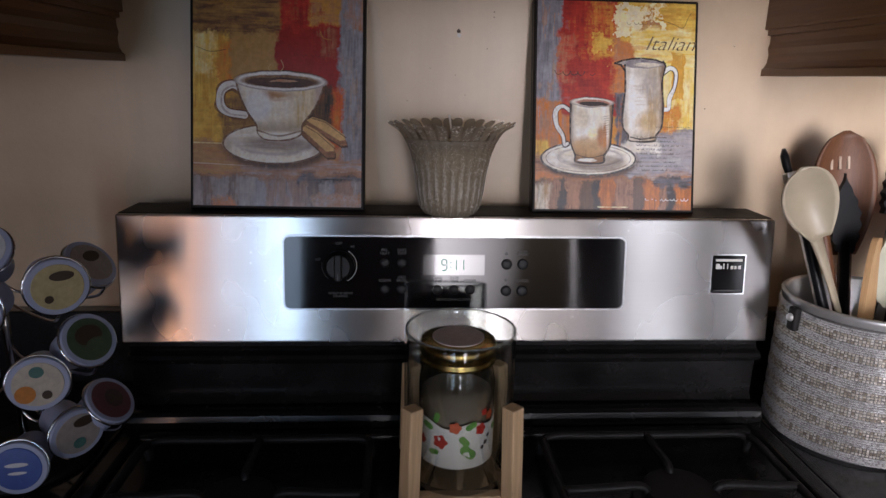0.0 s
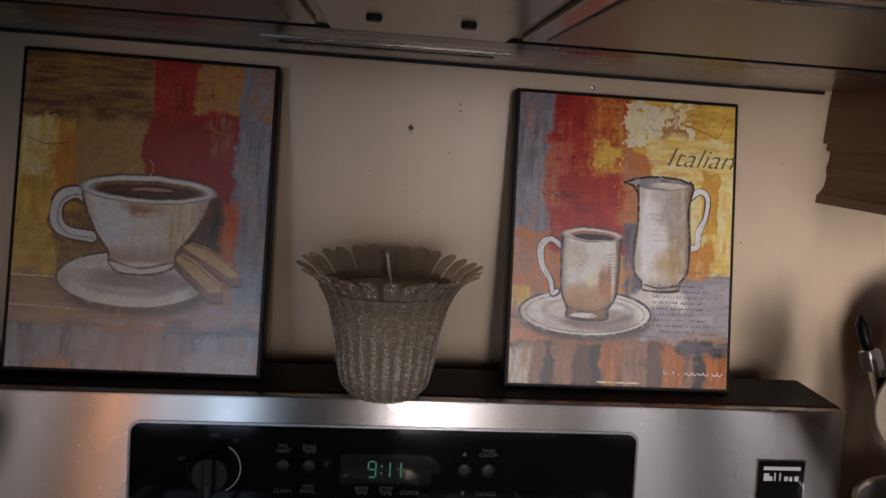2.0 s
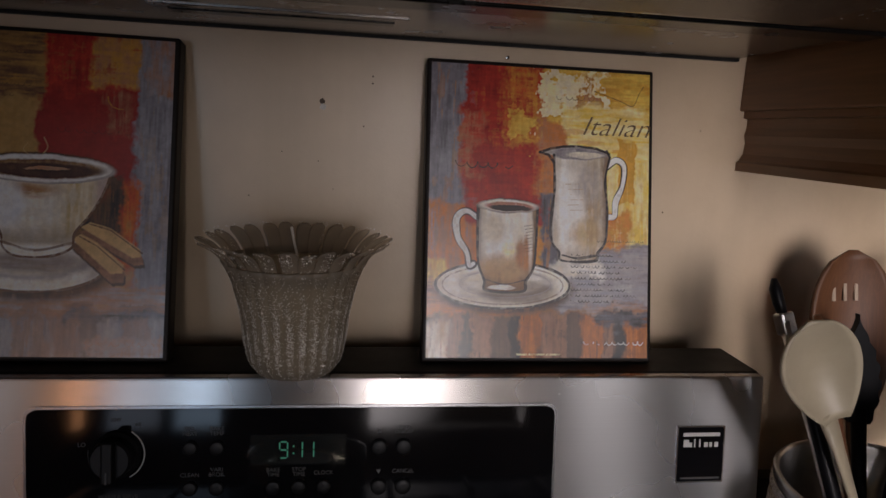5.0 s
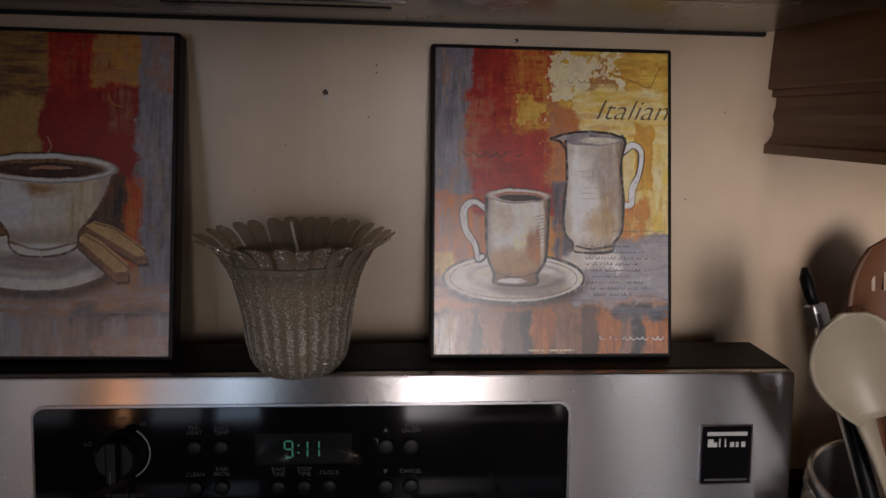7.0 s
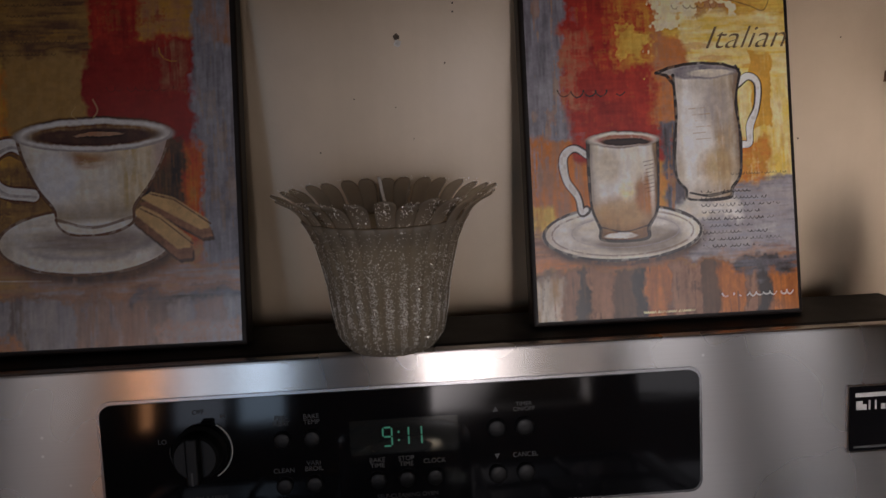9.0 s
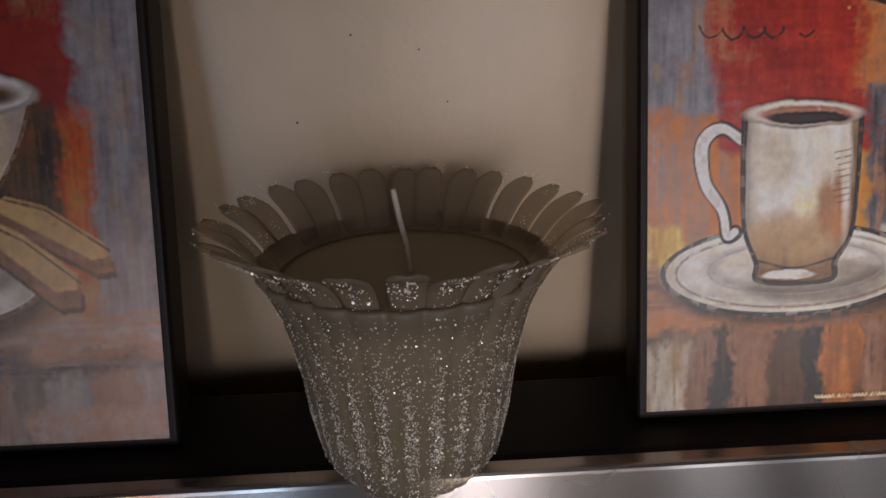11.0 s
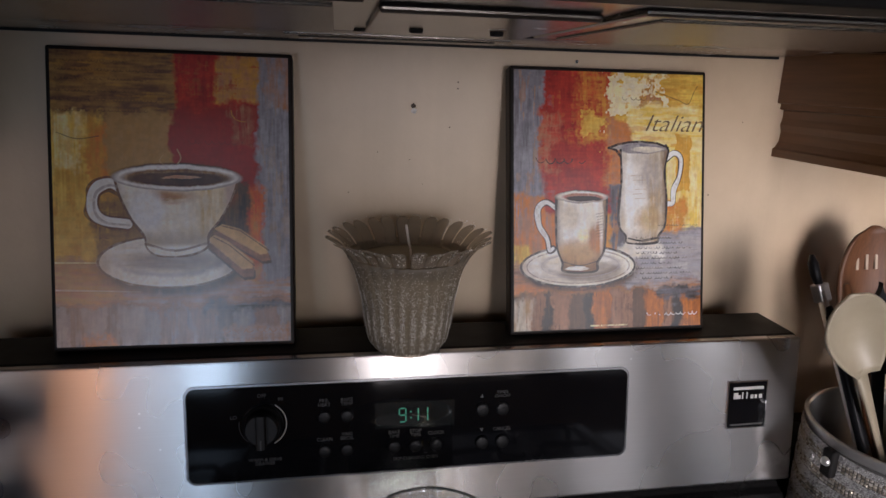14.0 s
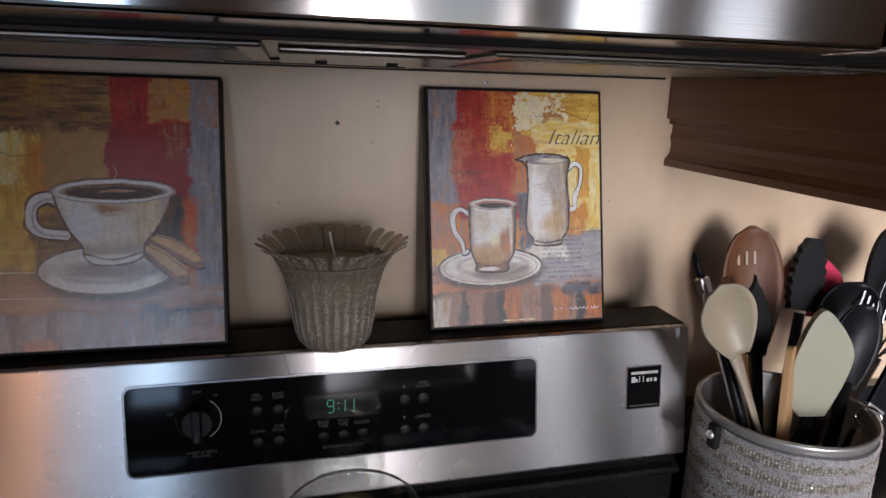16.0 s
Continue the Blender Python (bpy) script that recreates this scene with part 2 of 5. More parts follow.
def smooth_line(points, n=8):
    """Catmull-Rom through points."""
    p = [Vector(q) for q in points]
    p = [p[0] * 2 - p[1], *p, p[-1] * 2 - p[-2]]
    out = []
    for i in range(1, len(p) - 2):
        for k in range(n):
            t = k / n
            out.append(0.5 * (2 * p[i] + (p[i + 1] - p[i - 1]) * t + (2 * p[i - 1] - 5 * p[i] + 4 * p[i + 1] - p[i + 2]) * t * t + (3 * p[i] - p[i - 1] - 3 * p[i + 1] + p[i + 2]) * t ** 3))
    return out + [p[-2]]


def words(name, body, size, at, material, parent, align="CENTER", label="", squeeze=1.0, shear=0.0, thin=0.0):
    """Lettering as a mesh, on the plane of its pose."""
    cu = bpy.data.curves.new(name, "FONT")
    cu.body, cu.size, cu.align_x, cu.align_y, cu.extrude, cu.shear, cu.space_line = body, size, align, "CENTER", 0.00015, shear, 0.85
    cu.offset = thin * size
    tmp = new(name + "_outline", cu)
    me = bpy.data.meshes.new_from_object(tmp.evaluated_get(bpy.context.evaluated_depsgraph_get()))
    bpy.data.objects.remove(tmp)
    me.materials.clear()
    me.materials.append(material)
    ob = new(name, me)
    ob.parent = parent
    ob.matrix_basis = at @ Matrix.Diagonal((squeeze, 1, 1, 1))
    if label:
        tagged(ob, label)
    return ob


def steel_uv(ob):
    """u runs up the face, so that the brushing lies across it."""
    me = ob.data
    uv = me.uv_layers.new(name="grain")
    for l in me.loops:
        c = me.vertices[l.vertex_index].co
        uv.data[l.index].uv = (c.z + 0.5 * c.y, c.x)


# ---- setting ----
WALL_Y, COUNTER, FLOOR_Z, TOP = 0.104, 0.893, -0.02, 1.14
LEFT, RIGHT, CEIL_Z = -2.8, 2.8, 2.45
part("wall_north", block(LEFT, RIGHT, WALL_Y, WALL_Y + 0.12, FLOOR_Z, CEIL_Z), WALL)
part("wall_west", block(LEFT - 0.12, LEFT, REAR - 0.12, WALL_Y + 0.12, FLOOR_Z, CEIL_Z), WALL)
part("wall_east", block(RIGHT, RIGHT + 0.12, REAR - 0.12, WALL_Y + 0.12, FLOOR_Z, CEIL_Z), WALL)
# unseen rear wall with a hole cut for each lamp
bm = bmesh.new()
edges = [LEFT, *(v for w in OPENINGS for v in w[:2]), RIGHT]
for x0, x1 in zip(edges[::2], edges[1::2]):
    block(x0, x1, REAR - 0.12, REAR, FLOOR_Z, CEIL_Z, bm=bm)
for x0, x1, z0, z1 in OPENINGS:
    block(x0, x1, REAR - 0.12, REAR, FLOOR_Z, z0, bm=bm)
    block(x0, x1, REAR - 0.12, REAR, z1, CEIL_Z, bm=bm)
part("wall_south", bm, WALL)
part("floor", block(LEFT - 0.12, RIGHT + 0.12, REAR - 0.12, WALL_Y + 0.12, FLOOR_Z - 0.1, FLOOR_Z), FLOOR)
part("ceiling", block(LEFT - 0.12, RIGHT + 0.12, REAR - 0.12, WALL_Y + 0.12, CEIL_Z, CEIL_Z + 0.1), CEIL)
for n in ("wall_north", "wall_west", "wall_east", "wall_south", "floor", "ceiling"):
    tagged(bpy.data.objects[n], kind="structure")
tagged(bpy.data.objects["wall_north"], "beige painted kitchen wall with nail holes and grease marks", "wall")

# ---- range with its raised control back ----
HALF = 0.3785
LEAN_BACK = math.atan2(0.019, 0.145)
range_ob = thing("kitchen_range", pose(0, 0, FLOOR_Z), "black gas range with stainless control back against the wall", "stove")
RZ = -FLOOR_Z
part("body", block(-HALF, HALF, -0.56, 0.06, 0.0, 0.885 + RZ - 0.012, 0.004), BLACK, range_ob)
# cooktop pan with a raised rim round it
part("cooktop", block(-HALF, HALF, -0.58, -0.032, 0.872 + RZ, 0.890 + RZ, 0.004), BLACK, range_ob, "glossy black enamel cooktop")
for a in ((-HALF, -HALF + 0.022, -0.58, -0.032), (HALF - 0.022, HALF, -0.58, -0.032), (-HALF + 0.022, HALF - 0.022, -0.058, -0.043)):
    part("cooktop_rim", block(*a, 0.886 + RZ, 0.897 + RZ, 0.005, 3), BLACK, range_ob)
# black lower rise between cooktop and control face
bm = sweep_profile([(y, z + RZ) for y, z in ((0.06, 0.885), (-0.040, 0.885), (-0.042, 0.905), (-0.040, 0.911), (-0.036, 0.9145), (-0.030, 0.9155), (-0.014, 0.913), (-0.008, 0.920), (-0.008, 0.962), (-0.013, 0.966), (-0.018, 0.969), (-0.0205, 0.973), (-0.018, 0.977), (-0.010, 0.980), (-0.006, 0.984), (-0.006, 0.992), (0.06, 0.992))], -HALF + 0.004, HALF - 0.004)
part("lower_back", bm, BLACK, range_ob, "glossy black panel behind the burners")
# control housing: dark shell, steel face in front
bm = sweep_profile([(y, z + RZ) for y, z in ((0.068, 0.992), (-0.012, 0.992), (0.006, TOP - 0.003), (0.012, TOP - 0.001), (0.068, TOP - 0.001))], -HALF, HALF)
part("housing", bm, BLACK_MATT, range_ob, "dark painted top and ends of the control back")
face = thing("control_face", pose(0, -0.019, 0.9935 + RZ, -math.degrees(LEAN_BACK), 0, 0), "", "")
face.parent = range_ob
for k in ("label", "category"):
    if k in face:
        del face[k]
FH = 0.147
bm = block(-HALF, HALF, 0.0, 0.016, 0.0, FH, 0.0025, 3)
skin = part("steel_face", bm, STEEL, face, "brushed stainless steel control face with smears")
steel_uv(skin)


def rounded_rect(x0, x1, z0, z1, r, y0, y1, seg=6, bm=None):
    """A slab with rounded corners standing in the x, z plane."""
    bm = bm or bmesh.new()
    ring = []
    for cx, cz, a0 in ((x1 - r, z1 - r, 0), (x0 + r, z1 - r, 90), (x0 + r, z0 + r, 180), (x1 - r, z0 + r, 270)):
        for k in range(seg + 1):
            a = radians(a0 + 90 * k / seg)
            ring.append((cx + r * math.cos(a), cz + r * math.sin(a)))
    f = [bm.verts.new((x, y0, z)) for x, z in ring]
    b = [bm.verts.new((x, y1, z)) for x, z in ring]
    n = len(ring)
    for i in range(n):
        bm.faces.new((f[i], f[(i + 1) % n], b[(i + 1) % n], b[i]))
    bm.faces.new(f)
    bm.faces.new(b)
    return bm


def fz(z):
    """Height up the leaning face for a level z."""
    return (z - 0.9935) / math.cos(LEAN_BACK)


PX0, PX1, PZ0, PZ1 = -0.1940, 0.198, fz(1.034), fz(1.116)
bm = rounded_rect(PX0 - 0.0022, PX1 + 0.0022, PZ0 - 0.0022, PZ1 + 0.0022, 0.0085, -0.0012, 0.004)
part("panel_trim", bm, TRIM, face, "thin bright trim")
part("glass_panel", rounded_rect(PX0, PX1, PZ0, PZ1, 0.007, -0.0022, 0.004), PANEL, face, "glossy black glass control panel")
part("display", rounded_rect(-0.037, 0.034, fz(1.073), fz(1.0965), 0.001, -0.0026, 0.003), LCD, face, "dark display window")


def lettering(body, x, z, size, mat=PRINT_GREY, squeeze=1.0, shear=0.0, y=-0.00245, name="lettering"):
    return words(name, body, size, pose(x, y, fz(z), 90, 0, 0), mat, face, squeeze=squeeze, shear=shear)


# digits 9:11, seven segments each
SEG = {"9": "abcdfg", "1": "bc"}
WHERE = dict(a=(0, 2, 1), b=(1, 1, 0), c=(1, 0, 0), d=(0, 0, 1), e=(0, 0, 0), f=(0, 1, 0), g=(0, 1, 1))
bm = bmesh.new()
W1, H1, TH = 0.0058, 0.0062, 0.0011
for ch, x in (("9", -0.0215), ("1", -0.0105), ("1", -0.0020)):
    for s in SEG[ch]:
        gx, gz, flat_bar = WHERE[s]
        X, Z = x + gx * W1, gz * H1
        if flat_bar:
            block(X + TH * 0.7, X + W1 - TH * 0.7, -0.0029, -0.0026, Z - TH / 2, Z + TH / 2, bm=bm)
        else:
            block(X - TH / 2, X + TH / 2, -0.0029, -0.0026, Z + TH * 0.5, Z + H1 - TH * 0.5, bm=bm)
for z in (0.0035, 0.0090):
    block(-0.0118, -0.0106, -0.0029, -0.0026, z - 0.0006, z + 0.0006, bm=bm)
part("digits", bm, GREEN_LED, face, "green lit clock digits 9:11", at=pose(0.006, 0, fz(1.0785)))
# buttons
B = lathe([(0.0001, 0.0), (0.0052, 0.0), (0.0056, -0.0008), (0.0054, -0.0020), (0.0044, -0.0026), (0.0001, -0.0022)], 20)
bpy_button = part("button", B, BUTTON, face, smooth=True, at=pose(-0.0805, -0.0022, fz(1.087), -90, 0, 0))
for x, z, s in ((-0.0612, 1.087, 1), (-0.0805, 1.0565, 1), (-0.0612, 1.0565, 1), (-0.020, 1.056, 1), (-0.001, 1.056, 1), (0.0175, 1.056, 1), (0.0595, 1.0857, 1.12), (0.0782, 1.0857, 1.12), (0.0595, 1.0548, 1.12), (0.0782, 1.0548, 1.12)):
    b = new("button", bpy_button.data)
    b.parent = face
    b.matrix_basis = pose(x, -0.0022, fz(z), -90, 0, 0) @ Matrix.Diagonal((s, s, 1, 1))
for body, x, z in (("PRE-\nHEAT", -0.0805, 1.0995), ("BAKE\nTEMP", -0.0612, 1.0995), ("CLEAN", -0.0805, 1.0665), ("VARI\nBROIL", -0.0612, 1.0685), ("BAKE\nTIME", -0.020, 1.0675), ("STOP\nTIME", -0.001, 1.0675), ("CLOCK", 0.0175, 1.0665), ("TIMER\nON/OFF", 0.0782, 1.0990), ("CANCEL", 0.0782, 1.0665), ("SELF-CLEANING OVEN", -0.001, 1.0445), ("OFF", -0.1325, 1.1085), ("LO", -0.1560, 1.0905), ("HI", -0.1170, 1.1050), ("WARM & SERVE\nDRAWER", -0.1310, 1.0500)):
    lettering(body, x, z, 0.0044 if len(body) < 12 else 0.0040)
for z, s in ((1.0985, 1), (1.0665, -1)):
    bm = bmesh.new()
    vs = [bm.verts.new(p) for p in ((-0.0018, -0.0026, -0.0018 * s), (0.0018, -0.0026, -0.0018 * s), (0, -0.0026, 0.0018 * s))]
    bm.faces.new(vs)
    part("arrow", bm, PRINT_GREY, face, at=pose(0.0592, 0, fz(z)))
# warming knob with grip bar and printed arc
knob = part("knob", lathe([(0.0001, 0), (0.0172, 0), (0.0172, -0.003), (0.0150, -0.005), (0.0143, -0.012), (0.0128, -0.0138), (0.0001, -0.0138)], 40), BUTTON, face, "round black knob", smooth=False, at=pose(-0.1320, -0.0022, fz(1.0835), -90, 0, 0))
part("grip", block(-0.0040, 0.0040, -0.0150, 0.0150, -0.0200, -0.0120, 0.0016, 3), BUTTON, knob)
part("pointer", block(-0.0006, 0.0006, 0.006, 0.0145, -0.0204, -0.0198), PRINT_GREY, knob)
arc = [(0.0196 * math.cos(radians(a)), -0.0026, 0.0196 * math.sin(radians(a))) for a in range(-62, 62, 6)]
part("dial_arc", tube(arc, 0.0005, 6), PRINT_PALE, face, at=pose(-0.1320, 0, fz(1.0835)))
arc = [(0.0196 * math.cos(radians(a)), -0.0026, 0.0196 * math.sin(radians(a))) for a in range(170, 232, 6)]
part("dial_arc", tube(arc, 0.0004, 6), PRINT_GREY, face, at=pose(-0.1320, 0, fz(1.0835)))
# maker's plate: plain shapes only
bx0, bx1, bz0, bz1 = 0.303, 0.345, fz(1.051), fz(1.0985)
part("plate_rim", rounded_rect(bx0, bx1, bz0, bz1, 0.001, -0.0014, 0.002), CHROME, face, "pale metal rim")
part("plate", rounded_rect(bx0 + 0.0014, bx1 - 0.0014, bz0 + 0.0014, bz1 - 0.0014, 0.0008, -0.0020, 0.002), PANEL, face, "small black maker's plate")
part("plate_bar", block(bx0 + 0.005, bx1 - 0.005, -0.0024, -0.0019, bz1 - 0.0085, bz1 - 0.0055), PRINT_PALE, face)
bm = bmesh.new()
for i, (w, h) in enumerate(((0.0046, 0.0062), (0.0030, 0.0038), (0.0012, 0.0066), (0.0012, 0.0066), (0.0032, 0.0038), (0.0024, 0.0038), (0.0032, 0.0040))):
    x = bx0 + 0.0055 + i * 0.0045
    block(x, x + w, -0.0024, -0.0019, bz1 - 0.0175, bz1 - 0.0175 + h, bm=bm)
part("plate_script", bm, PRINT_PALE, face)
part("plate_bar", block(bx0 + 0.004, bx1 - 0.004, -0.0024, -0.0019, bz0 + 0.0035, bz0 + 0.0050), PRINT_GREY, face)


def grate(cx, cy, w, d):
    """Cast-iron pan support: outer bars, feet and fingers toward the burner."""
    g = thing("pan_support", pose(cx, cy, 0.890), "black cast-iron pan support on the cooktop", "grate", "pan supports")
    zt = 0.022
    for k, (a, b) in enumerate((((-w, -d), (w, -d)), ((w, -d), (w, d)), ((w, d), (-w, d)), ((-w, d), (-w, -d)))):
        pts = [(*a, 0), (*a, zt * 0.6), *[(a[0] + (b[0] - a[0]) * t, a[1] + (b[1] - a[1]) * t, zt) for t in (0.06, 0.3, 0.7, 0.94)], (*b, zt * 0.6), (*b, 0)]
        part("bar", tube(smooth_line(pts, 4), 0.0045, 6), IRON, g, smooth=True)
    for ax, ay in ((1, 0), (-1, 0), (0, 1), (0, -1)):
        pts = [(ax * w, ay * d, zt), (ax * w * 0.7, ay * d * 0.7, zt + 0.001), (ax * w * 0.35, ay * d * 0.35, zt + 0.003), (ax * w * 0.28, ay * d * 0.28, zt - 0.006)]
        part("finger", tube(smooth_line(pts, 4), [0.0045] * 12 + [0.0035], 6), IRON, g, smooth=True)
    return g


def burner(cx, cy):
    b = thing("burner", pose(cx, cy, 0.890), "round black gas burner with cap", "burner", "gas burners")
    part("burner_base", lathe([(0.001, 0), (0.046, 0), (0.044, 0.006), (0.034, 0.008), (0.032, 0.014), (0.001, 0.014)], 32), IRON, b)
    part("burner_cap", lathe([(0.001, 0.014), (0.036, 0.014), (0.037, 0.018), (0.034, 0.021), (0.001, 0.022)], 32), BLACK_MATT, b)


for gx in (-0.212, 0.212):
    grate(gx, -0.185, 0.118, 0.095)
    burner(gx, -0.185)
    grate(gx, -0.42, 0.118, 0.10)
    burner(gx, -0.42)

# ---- counters, backsplash ----
for n, x0, x1 in (("worktop_west", LEFT, -HALF - 0.004), ("worktop_east", HALF + 0.004, RIGHT)):
    part(n, block(x0, x1, -0.53, WALL_Y, COUNTER - 0.035, COUNTER, 0.004), GRANITE)
    tagged(bpy.data.objects[n], "polished black stone worktop beside the range", "worktop", kind="structure")
    part("backsplash_" + n[8:], block(x0, x1, WALL_Y - 0.020, WALL_Y, COUNTER, COUNTER + 0.10, 0.002), GRANITE)
    tagged(bpy.data.objects["backsplash_" + n[8:]], "low black stone upstand along the wall", "backsplash", kind="structure")
    part("base_" + n[8:], block(x0, x1, -0.50, WALL_Y, FLOOR_Z, COUNTER - 0.035), CABINET)
    tagged(bpy.data.objects["base_" + n[8:]], "plain wooden base under the worktop", "cabinet", kind="structure")


# ---- wall cabinets with moulded lower rail ----
def wall_cabinet(side):
    """side: +1 or -1; the end panel faces the range."""
    c = thing("wall_cabinet", pose(side * 0.392, WALL_Y, 1.303), "brown wooden wall cabinet with moulded lower rail", "cabinet", "wall cabinets")
    W, D = 0.62, 0.315
    bm = bmesh.new()
    xa, xb = (-0.004, W) if side > 0 else (-W, 0.004)
    block(xa, xb, -D, 0, 0.055, 0.80, 0.0015, bm=bm)
    part("carcass", bm, CABINET, c, "dark brown stained end panel")
    # rail profile: step in, cove, flare out
    prof = [(0.030, 0.055), (0.000, 0.055), (0.000, 0.049), (0.0045, 0.048), (0.0045, 0.040), (0.0030, 0.033), (0.0050, 0.026), (0.0042, 0.016), (0.0010, 0.010), (-0.0016, 0.008), (-0.0016, 0.0), (0.030, 0.0)]
    for nm, run in (("side_rail", 0), ("front_rail", 1)):
        bm = bmesh.new()
        rings = []
        for t in (0, 1):
            ring = []
            for px, pz in prof:
                if run == 0:
                    x, y = side * (px + 0.001), (0 if t == 0 else -D - 0.006 + px)
                else:
                    x, y = (side * (px + 0.001) if t == 0 else side * W), -D - 0.006 + px
                ring.append(bm.verts.new((x, y, pz)))
            rings.append(ring)
        n = len(prof)
        for i in range(n):
            bm.faces.new((rings[0][i], rings[0][(i + 1) % n], rings[1][(i + 1) % n], rings[1][i]))
        bm.faces.new(rings[0])
        bm.faces.new(rings[1])
        part(nm, bm, CABINET, c, "moulded wooden rail")
    a, b = sorted((side * 0.03, side * (W - 0.02)))
    d = part("door", block(a, b, -D - 0.022, -D - 0.002, 0.075, 0.78, 0.004, 3), CABINET_V, c, "honey brown wooden door")
    part("door_panel", block(a + 0.06, b - 0.06, -D - 0.026, -D - 0.020, 0.14, 0.71, 0.008, 3), CABINET_V, d)
    return c


wall_cabinet(1)
wall_cabinet(-1)

# ---- microwave over the range ----
MZ = 1.4035
mw = thing("microwave_oven", pose(0, 0, MZ), "stainless over-range microwave with dark underside", "microwave")
part("body", block(-0.379, 0.379, -0.285, WALL_Y, 0.004, 0.40, 0.003), BLACK_MATT, mw)
d = part("door", block(-0.379, 0.2135, -0.330, -0.287, 0.001, 0.40, 0.0022, 3), STEEL_MW, mw, "brushed stainless door")
steel_uv(d)
part("door_window", rounded_rect(-0.31, 0.10, 0.09, 0.34, 0.01, -0.3315, -0.325), PANEL, mw, "dark glass window")
part("handle", block(0.160, 0.208, -0.372, -0.332, 0.026, 0.37, 0.014, 4), BLACK_MATT, mw, "black upright handle")
d = part("control_panel", block(0.2185, 0.379, -0.330, -0.287, 0.001, 0.40, 0.0022, 3), STEEL_MW, mw)
steel_uv(d)
part("keypad", rounded_rect(0.236, 0.365, 0.027, 0.37, 0.006, -0.3315, -0.325), PANEL, mw, "glossy black keypad")
# underside: front lip, sunk plate, groove, rear strip with vent
part("front_lip", block(-0.376, 0.376, -0.286, -0.262, -0.0015, 0.006, 0.001, 2), BLACK_MATT, mw)
part("base_plate", block(-0.376, 0.376, -0.262, -0.076, -0.001, 0.006, 0.001), UNDER, mw, "shiny greasy metal underside")
part("seam_bar", block(-0.378, 0.378, -0.074, -0.046, -0.003, 0.006, 0.002, 3), BLACK, mw, "black cross rail")
part("rear_strip", block(-0.376, 0.376, -0.044, WALL_Y - 0.006, 0.000, 0.006, 0.001), UNDER, mw)
part("wall_lip", block(-0.378, 0.378, WALL_Y - 0.006, WALL_Y - 0.001, -0.002, 0.006), BLACK_MATT, mw)
for x0, x1 in ((-0.300, -0.055), (0.060, 0.305)):
    f = part("grease_filter", block(x0, x1, -0.250, -0.092, -0.004, -0.001, 0.001), UNDER, mw, "framed metal grease filter")
    part("filter_mesh", block(x0 + 0.012, x1 - 0.012, -0.240, -0.102, -0.0052, -0.0035, 0.0006), FILTER, f, "dark greasy mesh")
lamp_cover = part("lamp_cover", block(-0.048, 0.052, -0.225, -0.088, -0.005, -0.001, 0.0015), UNDER, mw, "metal light cover")
for x in (-0.022, 0.024):
    part("screw", lathe([(0.0001, -0.0072), (0.0036, -0.0070), (0.0042, -0.005), (0.0001, -0.005)], 12), BLACK_MATT, lamp_cover, at=pose(x, -0.140, 0))
part("vent_slot", block(-0.095, 0.062, 0.020, 0.034, -0.0022, 0.001, 0.0008), BLACK, mw, "long dark slot")
part("vent_plate", block(-0.105, 0.072, 0.006, 0.070, -0.0012, 0.001, 0.0005), UNDER, mw)

# ---- painted plaques leaning on the wall ----
AW, AL, AT = 0.1985, 0.2530, 0.0170
GU, GV = 380, 486


def field(seed, nu, nv):
    """Smooth random field over the canvas, 0 to 1."""
    r = np.random.RandomState(seed).rand(nv + 2, nu + 2)
    x, y = np.linspace(0, nu, GU), np.linspace(0, nv, GV)
    i, j = np.minimum(x.astype(int), nu), np.minimum(y.astype(int), nv)
    fx, fy = x - i, y - j
    fx, fy = fx * fx * (3 - 2 * fx), (fy * fy * (3 - 2 * fy))[:, None]
    a, b = r[j][:, i], r[j][:, i + 1]
    c, d = r[j + 1][:, i], r[j + 1][:, i + 1]
    return (a * (1 - fx) + b * fx) * (1 - fy) + (c * (1 - fx) + d * fx) * fy


def strokes(seed, kind="both"):
    """Brush texture: upright, level or mixed hairs."""
    up = 0.45 * field(seed, 60, 12) + 0.30 * field(seed + 1, 140, 22) + 0.25 * field(seed + 2, 26, 7)
    lv = 0.45 * field(seed + 3, 10, 80) + 0.30 * field(seed + 4, 20, 170) + 0.25 * field(seed + 5, 6, 32)
    bl = 0.5 * field(seed + 6, 22, 28) + 0.3 * field(seed + 7, 60, 76) + 0.2 * field(seed + 8, 150, 190)
    t = {"up": 0.7 * up + 0.3 * bl, "level": 0.7 * lv + 0.3 * bl, "both": 0.35 * up + 0.30 * lv + 0.35 * bl}[kind]
    return np.clip((t - 0.5) * 2.4 + 0.5, 0, 1)


def step(x):
    x = np.clip(x, 0, 1)
    return x * x * (3 - 2 * x)


